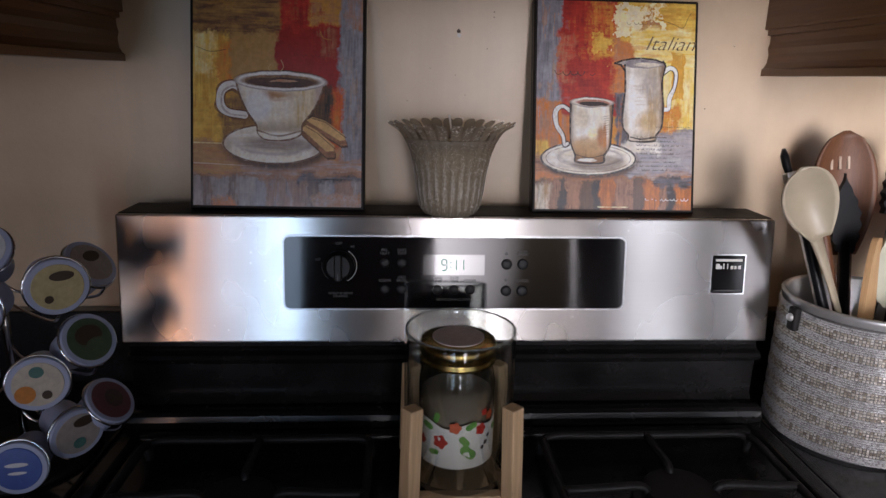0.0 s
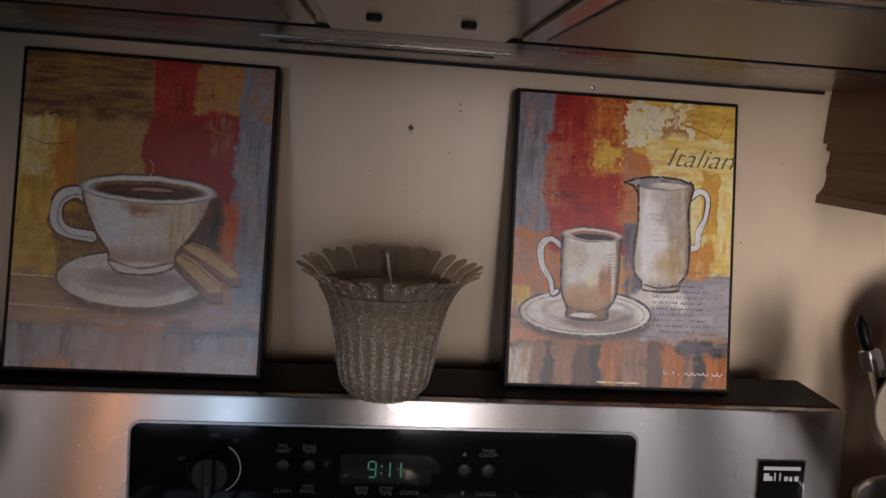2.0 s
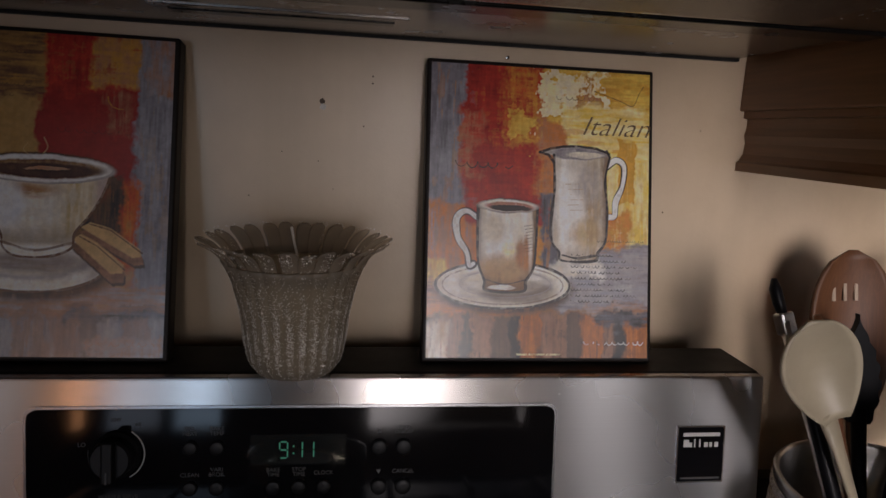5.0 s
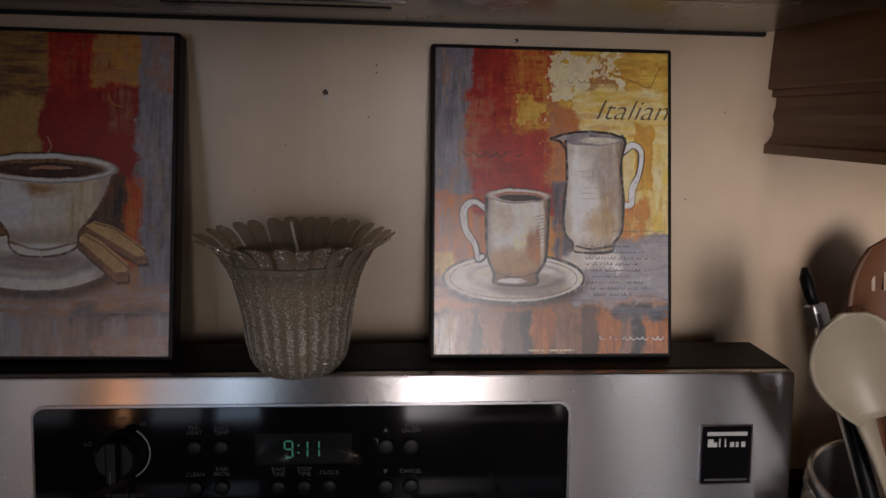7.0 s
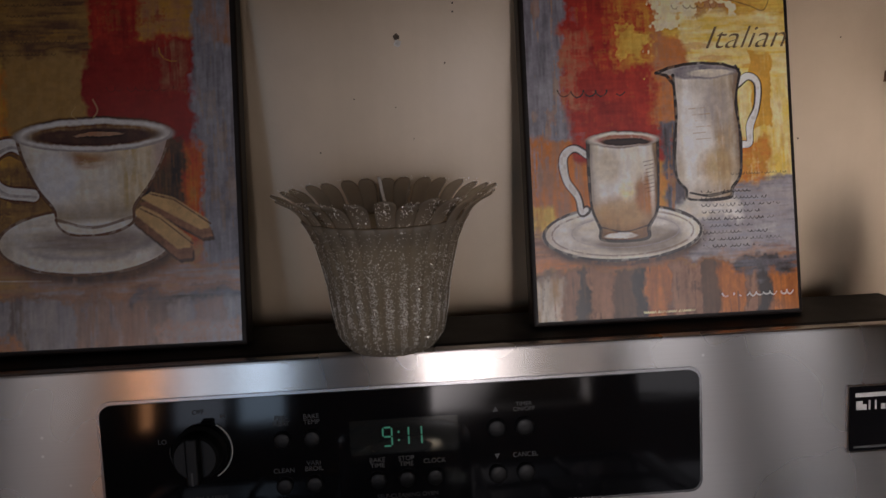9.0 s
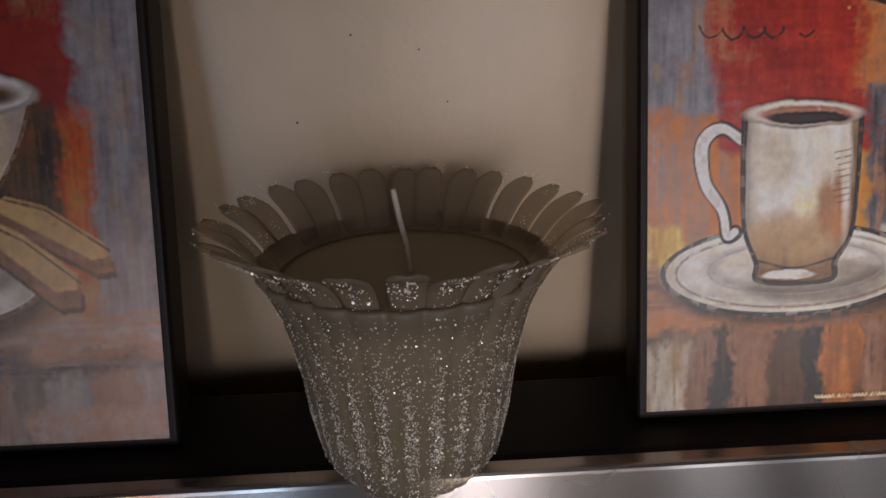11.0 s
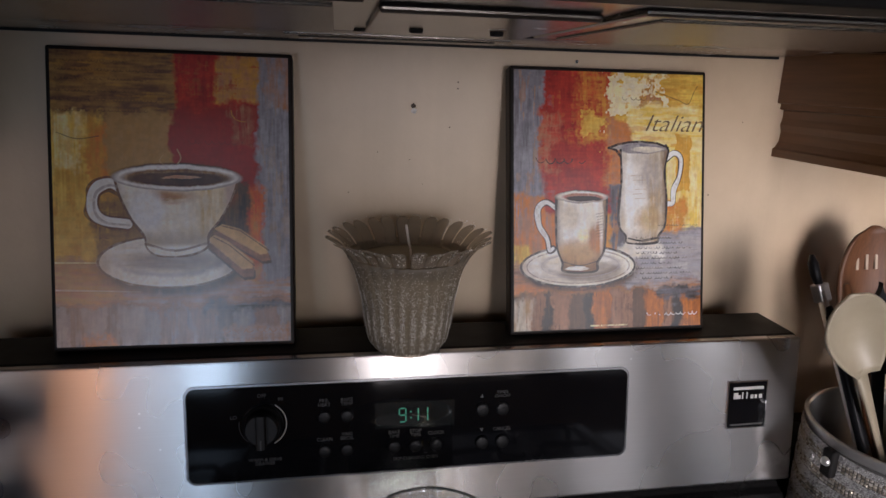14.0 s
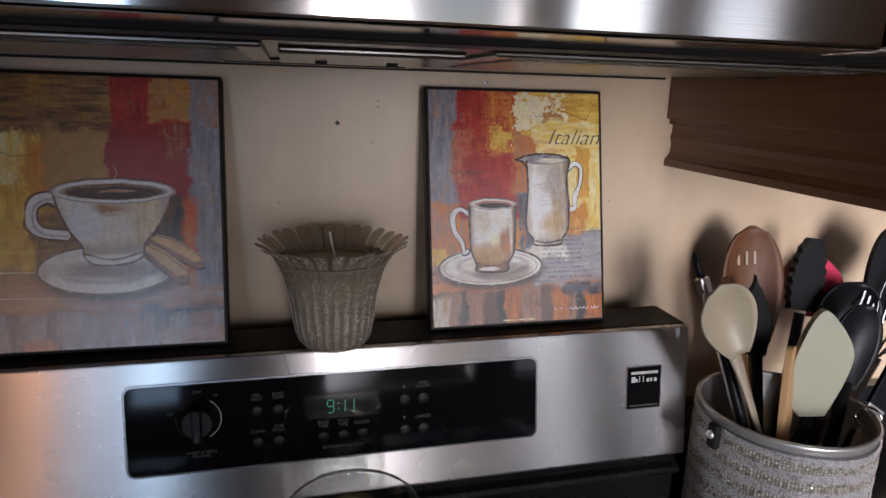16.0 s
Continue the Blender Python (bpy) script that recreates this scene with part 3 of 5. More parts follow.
class Canvas:
    """A small painting: soft shapes brushed over one another; u right, v up, 0 to 1."""

    def __init__(self, seed):
        self.s = seed * 1000
        self.u, self.v = np.meshgrid(np.linspace(0, 1, GU), np.linspace(0, 1, GV))
        self.img = np.zeros((GV, GU, 3))
        self.wu, self.wv = field(self.s + 1, 20, 26) - 0.5 + 0.35 * (field(self.s + 2, 90, 110) - 0.5), field(self.s + 3, 20, 26) - 0.5 + 0.35 * (field(self.s + 4, 90, 110) - 0.5)

    def lay(self, m, a, b, kind="both", dry=0.5):
        self.s += 17
        t = strokes(self.s, kind)[..., None]
        hairs = strokes(self.s + 9, kind)
        m = np.clip(m * (1 - dry * step((0.42 - hairs) / 0.35)), 0, 1)[..., None]
        self.img = self.img * (1 - m) + (np.array(a) * t + np.array(b) * (1 - t)) * m

    def rect(self, u0, u1, v0, v1, a, b, kind="both", dry=0.55, soft=0.030, warp=0.040, force=1.0):
        u, v = self.u + warp * self.wu, self.v + warp * self.wv
        m = step((u - u0) / soft + 0.5) * step((u1 - u) / soft + 0.5) * step((v - v0) / soft + 0.5) * step((v1 - v) / soft + 0.5)
        self.lay(m * force, a, b, kind, dry)

    def shade(self, m, c, force=0.6):
        """A thin dark glaze."""
        self.img = self.img * (1 - (m * force)[..., None] * (1 - np.array(c)))

    def oval_mask(self, u, v, ru, rv, soft=0.008, warp=0.006):
        d = np.hypot((self.u + warp * self.wu - u) / ru, (self.v + warp * self.wv - v) / rv)
        return step((1 - d) * min(ru, rv) / min(soft, 0.35 * min(ru, rv) if soft <= 0.01 else soft) + 0.5)

    def oval(self, u, v, ru, rv, a, b, dry=0.2, soft=0.008, kind="both", force=1.0):
        self.lay(self.oval_mask(u, v, ru, rv, soft) * force, a, b, kind, dry)

    def poly_mask(self, pts, soft=2):
        inside = np.zeros(self.u.shape, bool)
        for (u0, v0), (u1, v1) in zip(pts, pts[1:] + pts[:1]):
            if v0 == v1:
                continue
            inside ^= ((v0 > self.v) != (v1 > self.v)) & (self.u < (u1 - u0) * (self.v - v0) / (v1 - v0) + u0)
        m = inside.astype(float)
        for _ in range(soft):
            p = np.pad(m, 1, mode="edge")
            m = (p[:-2, 1:-1] + p[2:, 1:-1] + p[1:-1, :-2] + p[1:-1, 2:] + 2 * p[1:-1, 1:-1]) / 6
        return m

    def poly(self, pts, a, b, kind="both", dry=0.15, soft=2, within=None, force=1.0):
        m = self.poly_mask(pts, soft) * force
        self.lay(m if within is None else m * within, a, b, kind, dry)

    def line(self, pts, w, c, force=0.9, broken=0.35):
        """A brush line w metres thick."""
        best = np.full(self.u.shape, 9.0)
        X, Y = self.u * AW, self.v * AL
        for (u0, v0), (u1, v1) in zip(pts, pts[1:]):
            ax, ay, bx, by = u0 * AW, v0 * AL, u1 * AW, v1 * AL
            q = max((bx - ax) ** 2 + (by - ay) ** 2, 1e-12)
            t = np.clip(((X - ax) * (bx - ax) + (Y - ay) * (by - ay)) / q, 0, 1)
            best = np.minimum(best, np.hypot(X - ax - t * (bx - ax), Y - ay - t * (by - ay)))
        self.s += 5
        w = w * (0.65 + 0.7 * field(self.s, 16, 20))
        m = step((w - best) / 0.0008 + 0.5) * force * (1 - broken * step((field(self.s + 1, 70, 90) - 0.55) / 0.2))
        self.img = self.img * (1 - m[..., None]) + np.array(c) * m[..., None]

    def scrawl(self, u0, u1, v, c, h=0.010, w=0.00030, force=0.6):
        """A line of handwriting too loose to read."""
        r = random.Random(self.s)
        pts, u, k, lift = [], u0, 0.0, 1.0
        while u < u1:
            k += 0.9
            lift += (r.uniform(0.2, 1.2) - lift) * 0.35
            pts.append((u + 0.5 * h * math.cos(k), v + h * lift * math.sin(k) * 0.8))
            u += h * r.uniform(0.25, 0.55)
            if r.random() < 0.05:
                if len(pts) > 1:
                    self.line(pts, w, c, force, 0.5)
                pts = []
                u += 2.0 * h
        if len(pts) > 1:
            self.line(pts, w, c, force, 0.5)

    def mesh(self):
        xs, zs = np.linspace(-0.5, 0.5, GU) * (AW - 0.0075), 0.00375 + np.linspace(0, 1, GV) * (AL - 0.0075)
        X, Z = np.meshgrid(xs, zs)
        co = np.stack([X, np.full_like(X, -0.0005), Z], -1).reshape(-1, 3)
        k = np.arange(GU * GV).reshape(GV, GU)
        quads = np.stack([k[:-1, :-1], k[:-1, 1:], k[1:, 1:], k[1:, :-1]], -1).reshape(-1, 4)
        me = bpy.data.meshes.new("painting")
        me.from_pydata(co.tolist(), [], quads.tolist())
        at = me.color_attributes.new("paint", "FLOAT_COLOR", "POINT")
        soft = self.img
        for _ in range(4):
            p = np.pad(soft, ((1, 1), (1, 1), (0, 0)), mode="edge")
            soft = (p[:-2, 1:-1] + p[2:, 1:-1] + p[1:-1, :-2] + p[1:-1, 2:] + p[1:-1, 1:-1]) / 5
        daub = 0.5 * field(self.s + 71, 60, 78) + 0.3 * field(self.s + 72, 130, 160) + 0.2 * field(self.s + 73, 24, 30)
        img = (self.img + 0.8 * (self.img - soft)) * (1.02 + 0.18 * step((daub - 0.25) / 0.5))[..., None]
        rgba = np.concatenate([np.clip(img, 0.004, 0.90).reshape(-1, 3), np.ones((GU * GV, 1))], 1).astype(np.float32)
        at.data.foreach_set("color", rgba.ravel())
        return me


PAINTED, pn, pp = nodes_of("brushed_paint")
pa = pn.nodes.new("ShaderNodeVertexColor")
pa.layer_name = "paint"
grain = noise_of(pn, coords(pn, (1, 1, 1)), 900.0, 3)
pn.links.new(mix(pn, ramp(pn, grain, (0.35, (0.08,) * 3), (0.7, (0.0,) * 3)), pa.outputs["Color"], (0.10, 0.07, 0.05)), pp.inputs["Base Color"])
pp.inputs["Roughness"].default_value, pp.inputs["Coat Weight"].default_value, pp.inputs["Coat Roughness"].default_value = 0.45, 1.0, 0.22
pp.inputs["Coat IOR"].default_value = 1.6
pp.inputs["Specular IOR Level"].default_value = 0.28
bump(pn, pp, grain, 0.10, 0.0004)

RED, DEEP, ORANGE, GOLD_, YELLOW, PALE = (0.53, 0.038, 0.018), (0.27, 0.012, 0.010), (0.62, 0.18, 0.025), (0.60, 0.30, 0.04), (0.78, 0.53, 0.10), (0.84, 0.71, 0.38)
OLIVE, UMBER, GREY, SLATE, RUST, INK = (0.40, 0.22, 0.06), (0.15, 0.07, 0.035), (0.31, 0.30, 0.335), (0.17, 0.155, 0.18), (0.42, 0.19, 0.10), (0.030, 0.022, 0.020)
WHITE, CREAM_, TAN, COFFEE, STONE_ = (0.84, 0.81, 0.77), (0.76, 0.68, 0.54), (0.46, 0.28, 0.12), (0.045, 0.016, 0.012), (0.39, 0.34, 0.33)


def ring(u, v, ru, rv, a0=0, a1=360, n=40):
    return [(u + ru * math.cos(radians(a0 + (a1 - a0) * i / n)), v + rv * math.sin(radians(a0 + (a1 - a0) * i / n))) for i in range(n + 1)]


def curve(pts, n=7):
    return [(p.x, p.y) for p in smooth_line([(u, v, 0) for u, v in pts], n)]


def table_front(c, v1, seed, tones, dim):
    """Upright boards along the table's front."""
    r = random.Random(seed)
    u = -0.02
    while u < 1:
        w = r.uniform(0.035, 0.11)
        a = tones[r.randrange(len(tones))]
        c.rect(u, u + w, -0.1, v1, a, tuple(x * 0.6 for x in a), "up", 0.6, 0.02, 0.03, dim)
        u += w


def plaque(x, label, canvas, what, turn=0.0, wide=1.0, tall=1.0):
    t = thing("painted_plaque", pose(x, 0.029, TOP, -12.6, turn, 0) @ Matrix.Diagonal((wide, 1, tall, 1)), label, "picture", "coffee plaques")
    part("board", block(-AW / 2, AW / 2, 0.0, AT, 0.0, AL, 0.0022, 3), FRAME_EDGE, t, "dark-edged wooden board")
    me = canvas.mesh()
    me.materials.append(PAINTED)
    ob = new("painting", me)
    ob.parent = t
    tagged(ob, what)
    return t


# mug and milk jug
c = Canvas(2)
c.rect(-1, 2, -1, 2, GOLD_, ORANGE, "both", 0)
c.rect(-0.1, 0.20, 0.28, 1.1, GREY, SLATE, "up", 0.3)
c.rect(-0.1, 0.24, 0.17, 0.52, ORANGE, RUST, "up", 0.5)
c.rect(-0.1, 0.08, 0.14, 0.34, YELLOW, GOLD_, "up", 0.6)
c.rect(0.145, 0.54, 0.46, 1.1, RED, DEEP, "both", 0.25)
c.rect(0.12, 0.24, 0.62, 0.84, RED, RUST, "both", 0.7)
c.rect(0.20, 0.46, 0.50, 0.72, DEEP, RED, "both", 0.5)
c.rect(0.33, 0.52, 0.72, 1.0, GOLD_, RED, "both", 0.75)
c.rect(0.38, 0.48, 0.75, 0.83, YELLOW, GOLD_, "both", 0.8, 0.02, 0.10)
c.rect(0.48, 0.66, 0.56, 0.88, ORANGE, RUST, "both", 0.4)
c.rect(0.52, 1.1, 0.80, 1.1, YELLOW, GOLD_, "level", 0.3)
c.rect(0.50, 0.80, 0.83, 1.0, PALE, CREAM_, "both", 0.75, 0.02, 0.12)
c.rect(0.66, 0.76, 0.84, 0.95, RUST, GOLD_, "both", 0.85, 0.02, 0.12)
c.rect(0.60, 1.1, 0.66, 0.88, PALE, YELLOW, "level", 0.45)
c.rect(0.80, 1.1, 0.34, 0.70, YELLOW, PALE, "up", 0.3)
c.rect(0.855, 0.935, 0.54, 0.76, (0.70, 0.36, 0.05), GOLD_, "up", 0.25, 0.01, 0.02)
c.rect(0.76, 0.92, 0.35, 0.51, ORANGE, GOLD_, "both", 0.5)
c.rect(0.50, 0.615, 0.30, 0.58, INK, SLATE, "up", 0.45)
c.rect(-0.1, 1.1, 0.145, 0.28, RUST, UMBER, "level", 0.35)
c.rect(-0.1, 0.5, 0.15, 0.22, ORANGE, RUST, "level", 0.6)
c.rect(0.58, 1.1, 0.155, 0.385, STONE_, SLATE, "level", 0.3)
c.rect(0.62, 1.1, 0.19, 0.36, GREY, STONE_, "level", 0.6)
c.rect(0.70, 1.1, 0.150, 0.18, RUST, STONE_, "level", 0.5)
c.rect(-0.1, 1.1, -0.1, 0.145, UMBER, INK, "up", 0.0)
table_front(c, 0.145, 5, (ORANGE, RUST, UMBER, RUST, GREY, UMBER, ORANGE, INK, RUST), 0.9)
c.rect(-0.1, 0.10, -0.1, 0.13, CREAM_, TAN, "up", 0.6, force=0.7)
c.rect(0.74, 1.1, 0.105, 0.158, INK, SLATE, "level", 0.3)
c.rect(0.55, 0.78, 0.275, 0.335, WHITE, CREAM_, "level", 0.5, force=0.8)
body = curve([(0.555, 0.70), (0.560, 0.58), (0.548, 0.48), (0.552, 0.40), (0.585, 0.365), (0.60, 0.335), (0.745, 0.335), (0.765, 0.365), (0.80, 0.41), (0.805, 0.52), (0.795, 0.62), (0.815, 0.70)])
jug = [(0.490, 0.708), *body, (0.80, 0.722), (0.66, 0.736), (0.56, 0.722)]
handle = curve([(0.80, 0.665), (0.845, 0.690), (0.882, 0.668), (0.875, 0.60), (0.845, 0.545), (0.840, 0.495), (0.810, 0.490)])
c.line(handle, 0.0033, INK, 0.9, 0.1)
c.line(handle, 0.0023, WHITE, 0.95, 0.2)
jm = c.poly_mask(jug)
c.lay(jm, WHITE, CREAM_, "up", 0.05)
c.lay(jm * step((c.u - 0.66) / 0.12), CREAM_, TAN, "up", 0.3)
c.lay(jm * c.oval_mask(0.735, 0.53, 0.035, 0.14, 0.03), (0.40, 0.34, 0.27), TAN, "up", 0.45)
c.lay(jm * step((0.575 - c.u) / 0.03) * 0.6, CREAM_, STONE_, "up", 0.4)
c.lay(jm * step((c.u - 0.76) / 0.05) * 0.9, STONE_, UMBER, "up", 0.4)
c.lay(jm * c.oval_mask(0.66, 0.42, 0.10, 0.05, 0.05) * 0.7, TAN, CREAM_, "both", 0.5)
c.lay(jm * c.oval_mask(0.64, 0.50, 0.05, 0.13, 0.05), WHITE, WHITE, "up", 0.5)
c.lay(jm * c.oval_mask(0.66, 0.60, 0.07, 0.03, 0.03) * 0.5, STONE_, CREAM_, "both", 0.7)
c.shade(jm * step((0.60 - c.u) / 0.06), (0.42, 0.36, 0.34), 0.55)
c.shade(jm * step((c.u - 0.74) / 0.07), (0.30, 0.22, 0.16), 0.45)
c.shade(jm * step((0.40 - c.v) / 0.05), (0.45, 0.32, 0.20), 0.6)
c.shade(jm * c.oval_mask(0.68, 0.665, 0.12, 0.03, 0.03), (0.55, 0.48, 0.42), 0.55)
c.lay(jm * c.oval_mask(0.72, 0.60, 0.06, 0.07, 0.05) * 0.8, (0.50, 0.42, 0.33), STONE_, "up", 0.4)
c.lay(jm * c.oval_mask(0.71, 0.43, 0.07, 0.05, 0.05) * 0.8, (0.58, 0.42, 0.20), TAN, "up", 0.4)
c.lay(jm * c.oval_mask(0.605, 0.52, 0.022, 0.15, 0.02), WHITE, WHITE, "up", 0.4)
for k in range(6):
    c.line([(0.61 + 0.012 * (k % 3), 0.60 - 0.018 * k), (0.67 + 0.02 * (k % 2), 0.602 - 0.018 * k)], 0.0003, TAN, 0.5, 0.8)
c.oval(0.672, 0.708, 0.130, 0.022, STONE_, SLATE, 0.2)
c.oval(0.700, 0.703, 0.085, 0.012, CREAM_, STONE_, 0.3)
for q in ([*body, (0.80, 0.722)], [(0.49, 0.708), (0.54, 0.722), (0.60, 0.731), (0.67, 0.734), (0.75, 0.728), (0.812, 0.712)], [(0.49, 0.708), (0.53, 0.700), (0.555, 0.675)], curve([(0.60, 0.354), (0.67, 0.344), (0.75, 0.354)])):
    c.line(q, 0.0011, INK, 0.92, 0.25)
c.oval(0.340, 0.232, 0.312, 0.084, INK, UMBER, 0.3, 0.02)
c.oval(0.335, 0.247, 0.300, 0.080, WHITE, CREAM_, 0.1)
sm = c.oval_mask(0.335, 0.247, 0.295, 0.076)
c.lay(sm * step((0.24 - c.v) / 0.05) * 0.7, CREAM_, STONE_, "level", 0.4)
c.lay(sm * c.oval_mask(0.35, 0.252, 0.215, 0.048, 0.012) * 0.9, (0.42, 0.36, 0.31), STONE_, "level", 0.3)
c.lay(sm * c.oval_mask(0.345, 0.256, 0.185, 0.038, 0.012) * 0.9, WHITE, CREAM_, "level", 0.3)
c.shade(sm * c.oval_mask(0.40, 0.225, 0.17, 0.040, 0.02), (0.36, 0.28, 0.22), 0.75)
c.shade(sm * step((0.12 - c.u) / 0.08), (0.5, 0.42, 0.36), 0.6)
c.line(ring(0.335, 0.247, 0.270, 0.066), 0.0006, UMBER, 0.5, 0.7)
c.line(ring(0.335, 0.247, 0.300, 0.080), 0.0010, INK, 0.88, 0.3)
c.line(ring(0.345, 0.250, 0.205, 0.046), 0.0004, STONE_, 0.6, 0.6)
mug = curve([(0.217, 0.515), (0.216, 0.40), (0.222, 0.32), (0.250, 0.262), (0.262, 0.228), (0.42, 0.226), (0.435, 0.262), (0.470, 0.31), (0.480, 0.40), (0.484, 0.515)])
handle = curve([(0.215, 0.475), (0.165, 0.497), (0.122, 0.470), (0.130, 0.405), (0.170, 0.355), (0.182, 0.312), (0.200, 0.318)])
c.line(handle, 0.0033, INK, 0.85, 0.1)
c.line(handle, 0.0023, WHITE, 0.95, 0.2)
mm = c.poly_mask([*mug, (0.42, 0.537), (0.28, 0.537)])
c.lay(mm, WHITE, CREAM_, "up", 0.05)
c.lay(mm * step((0.40 - c.v) / 0.14), CREAM_, TAN, "both", 0.3)
c.lay(mm * step((0.30 - c.v) / 0.05) * 0.7, TAN, UMBER, "both", 0.5)
c.lay(mm * c.oval_mask(0.43, 0.36, 0.05, 0.06, 0.04), RUST, TAN, "up", 0.5)
c.lay(mm * step((c.u - 0.43) / 0.05) * 0.9, TAN, UMBER, "up", 0.5)
c.lay(mm * step((0.25 - c.u) / 0.03) * 0.6, CREAM_, STONE_, "up", 0.4)
c.lay(mm * c.oval_mask(0.30, 0.42, 0.055, 0.09, 0.05), WHITE, WHITE, "up", 0.5)
c.lay(mm * c.oval_mask(0.38, 0.44, 0.05, 0.05, 0.04) * 0.8, CREAM_, WHITE, "up", 0.5)
c.shade(mm * step((0.265 - c.u) / 0.05), (0.36, 0.28, 0.22), 0.7)
c.shade(mm * step((c.u - 0.425) / 0.06), (0.30, 0.20, 0.14), 0.7)
c.shade(mm * step((0.345 - c.v) / 0.07), (0.48, 0.27, 0.14), 0.75)
c.lay(mm * c.oval_mask(0.29, 0.44, 0.05, 0.05, 0.05) * 0.8, (0.52, 0.40, 0.25), CREAM_, "both", 0.4)
c.lay(mm * c.oval_mask(0.33, 0.305, 0.10, 0.05, 0.04) * 0.8, (0.58, 0.33, 0.14), TAN, "both", 0.4)
c.lay(mm * c.oval_mask(0.425, 0.345, 0.035, 0.045, 0.03), (0.52, 0.20, 0.06), RUST, "up", 0.3)
c.lay(mm * c.oval_mask(0.36, 0.37, 0.03, 0.03, 0.03), WHITE, PALE, "both", 0.4)
c.lay(mm * c.oval_mask(0.452, 0.42, 0.010, 0.11, 0.012) * 0.8, WHITE, CREAM_, "up", 0.3)
for k in range(9):
    c.line([(0.425 + 0.004 * (k % 3), 0.45 - 0.011 * k), (0.462, 0.455 - 0.011 * k)], 0.0003, UMBER, 0.6, 0.6)
c.lay(mm * c.oval_mask(0.33, 0.240, 0.06, 0.008, 0.01), WHITE, CREAM_, "level", 0.3)
c.line(mug, 0.0012, INK, 0.92, 0.25)
c.line(curve([(0.25, 0.266), (0.34, 0.250), (0.435, 0.266)]), 0.0006, INK, 0.7)
c.oval(0.350, 0.519, 0.136, 0.025, INK, UMBER, 0.1)
c.oval(0.350, 0.519, 0.130, 0.021, WHITE, CREAM_, 0.1)
c.oval(0.358, 0.516, 0.112, 0.016, (0.46, 0.17, 0.17), RUST, 0.2)
c.oval(0.362, 0.511, 0.096, 0.011, COFFEE, INK, 0.1)
for k in range(9):
    c.scrawl(0.64, 0.64 + 0.20 + 0.14 * ((k * 7) % 5) / 5, 0.355 - k * 0.020, INK, 0.0055, 0.00032, 0.85)
c.scrawl(0.76, 0.98, 0.405, INK, 0.004, 0.0003)
c.rect(0.86, 0.92, 0.240, 0.255, WHITE, GREY, "level", 0.9, 0.03, 0.06, 0.5)
c.scrawl(0.11, 0.36, 0.655, INK, 0.016, 0.0005, 0.8)
c.line(curve([(0.74, 0.93), (0.86, 0.90), (0.92, 0.885), (0.95, 0.93), (0.97, 0.955)]), 0.0005, UMBER, 0.6)
c.scrawl(0.56, 0.74, 0.90, UMBER, 0.010, 0.0004, 0.5)
c.scrawl(0.70, 0.98, 0.050, WHITE, 0.009, 0.0005, 0.55)
c.scrawl(0.40, 0.60, 0.012, PALE, 0.003, 0.0005, 0.8)
a2 = plaque(0.192, "dark-edged plaque painted with coffee mug and milk jug", c, "still life in red, gold and grey with white mug and jug")
words("lettering", "Italian", 0.0235, pose(0.0640, -0.0008, 0.2010, 90, 0, 0), plain("umber_script", (0.07, 0.04, 0.02), (0.20, 0.12, 0.05), 300, 0.6), a2, shear=0.42, squeeze=1.10, thin=-0.0120)

# cup, saucer and biscuits
c = Canvas(1)
c.rect(-1, 2, -1, 2, OLIVE, GOLD_, "level", 0)
c.rect(-0.1, 0.5, 0.76, 1.1, OLIVE, UMBER, "level", 0.4)
c.rect(-0.1, 0.20, 0.28, 0.78, YELLOW, GOLD_, "up", 0.3)
c.rect(-0.1, 0.12, 0.60, 0.78, PALE, YELLOW, "up", 0.6)
c.rect(0.14, 0.24, 0.56, 0.76, ORANGE, GOLD_, "up", 0.4, 0.03)
c.rect(0.22, 0.52, 0.54, 0.80, (0.44, 0.26, 0.09), OLIVE, "both", 0.3)
c.rect(-0.1, 0.30, 0.28, 0.46, GOLD_, YELLOW, "both", 0.4)
c.rect(0.50, 0.88, 0.50, 1.1, RED, DEEP, "both", 0.2)
c.rect(0.48, 0.87, 0.54, 0.82, DEEP, (0.34, 0.020, 0.014), "both", 0.3)
c.rect(0.68, 0.88, 0.84, 1.1, GOLD_, RUST, "both", 0.55)
c.rect(0.74, 0.84, 0.70, 0.82, RUST, DEEP, "up", 0.75)
c.rect(0.86, 1.1, 0.12, 1.1, GREY, SLATE, "up", 0.2)
c.rect(0.90, 1.1, 0.82, 1.1, RUST, GREY, "up", 0.6)
c.rect(0.70, 0.88, 0.22, 0.56, RED, ORANGE, "up", 0.4)
c.rect(0.16, 0.80, 0.30, 0.50, UMBER, OLIVE, "both", 0.4, 0.04)
c.rect(0.66, 0.82, 0.38, 0.58, UMBER, INK, "up", 0.2, 0.03)
c.rect(-0.1, 0.88, 0.15, 0.29, RUST, TAN, "level", 0.35)
c.rect(0.30, 1.1, 0.13, 0.22, STONE_, RUST, "level", 0.5)
c.rect(-0.1, 1.1, -0.1, 0.150, STONE_, SLATE, "up", 0.1)
table_front(c, 0.150, 9, (STONE_, UMBER, STONE_, UMBER, GREY, RUST), 0.6)
c.rect(0.60, 1.1, 0.110, 0.150, INK, SLATE, "level", 0.45)
c.rect(-0.1, 1.1, 0.140, 0.156, UMBER, RUST, "level", 0.5)
c.rect(0.10, 0.24, -0.1, 0.035, ORANGE, RUST, "both", 0.7)
c.rect(0.70, 1.0, -0.1, 0.06, RUST, STONE_, "both", 0.7)
c.line([(-0.02, 0.288), (0.27, 0.285)], 0.0006, PALE, 0.7)
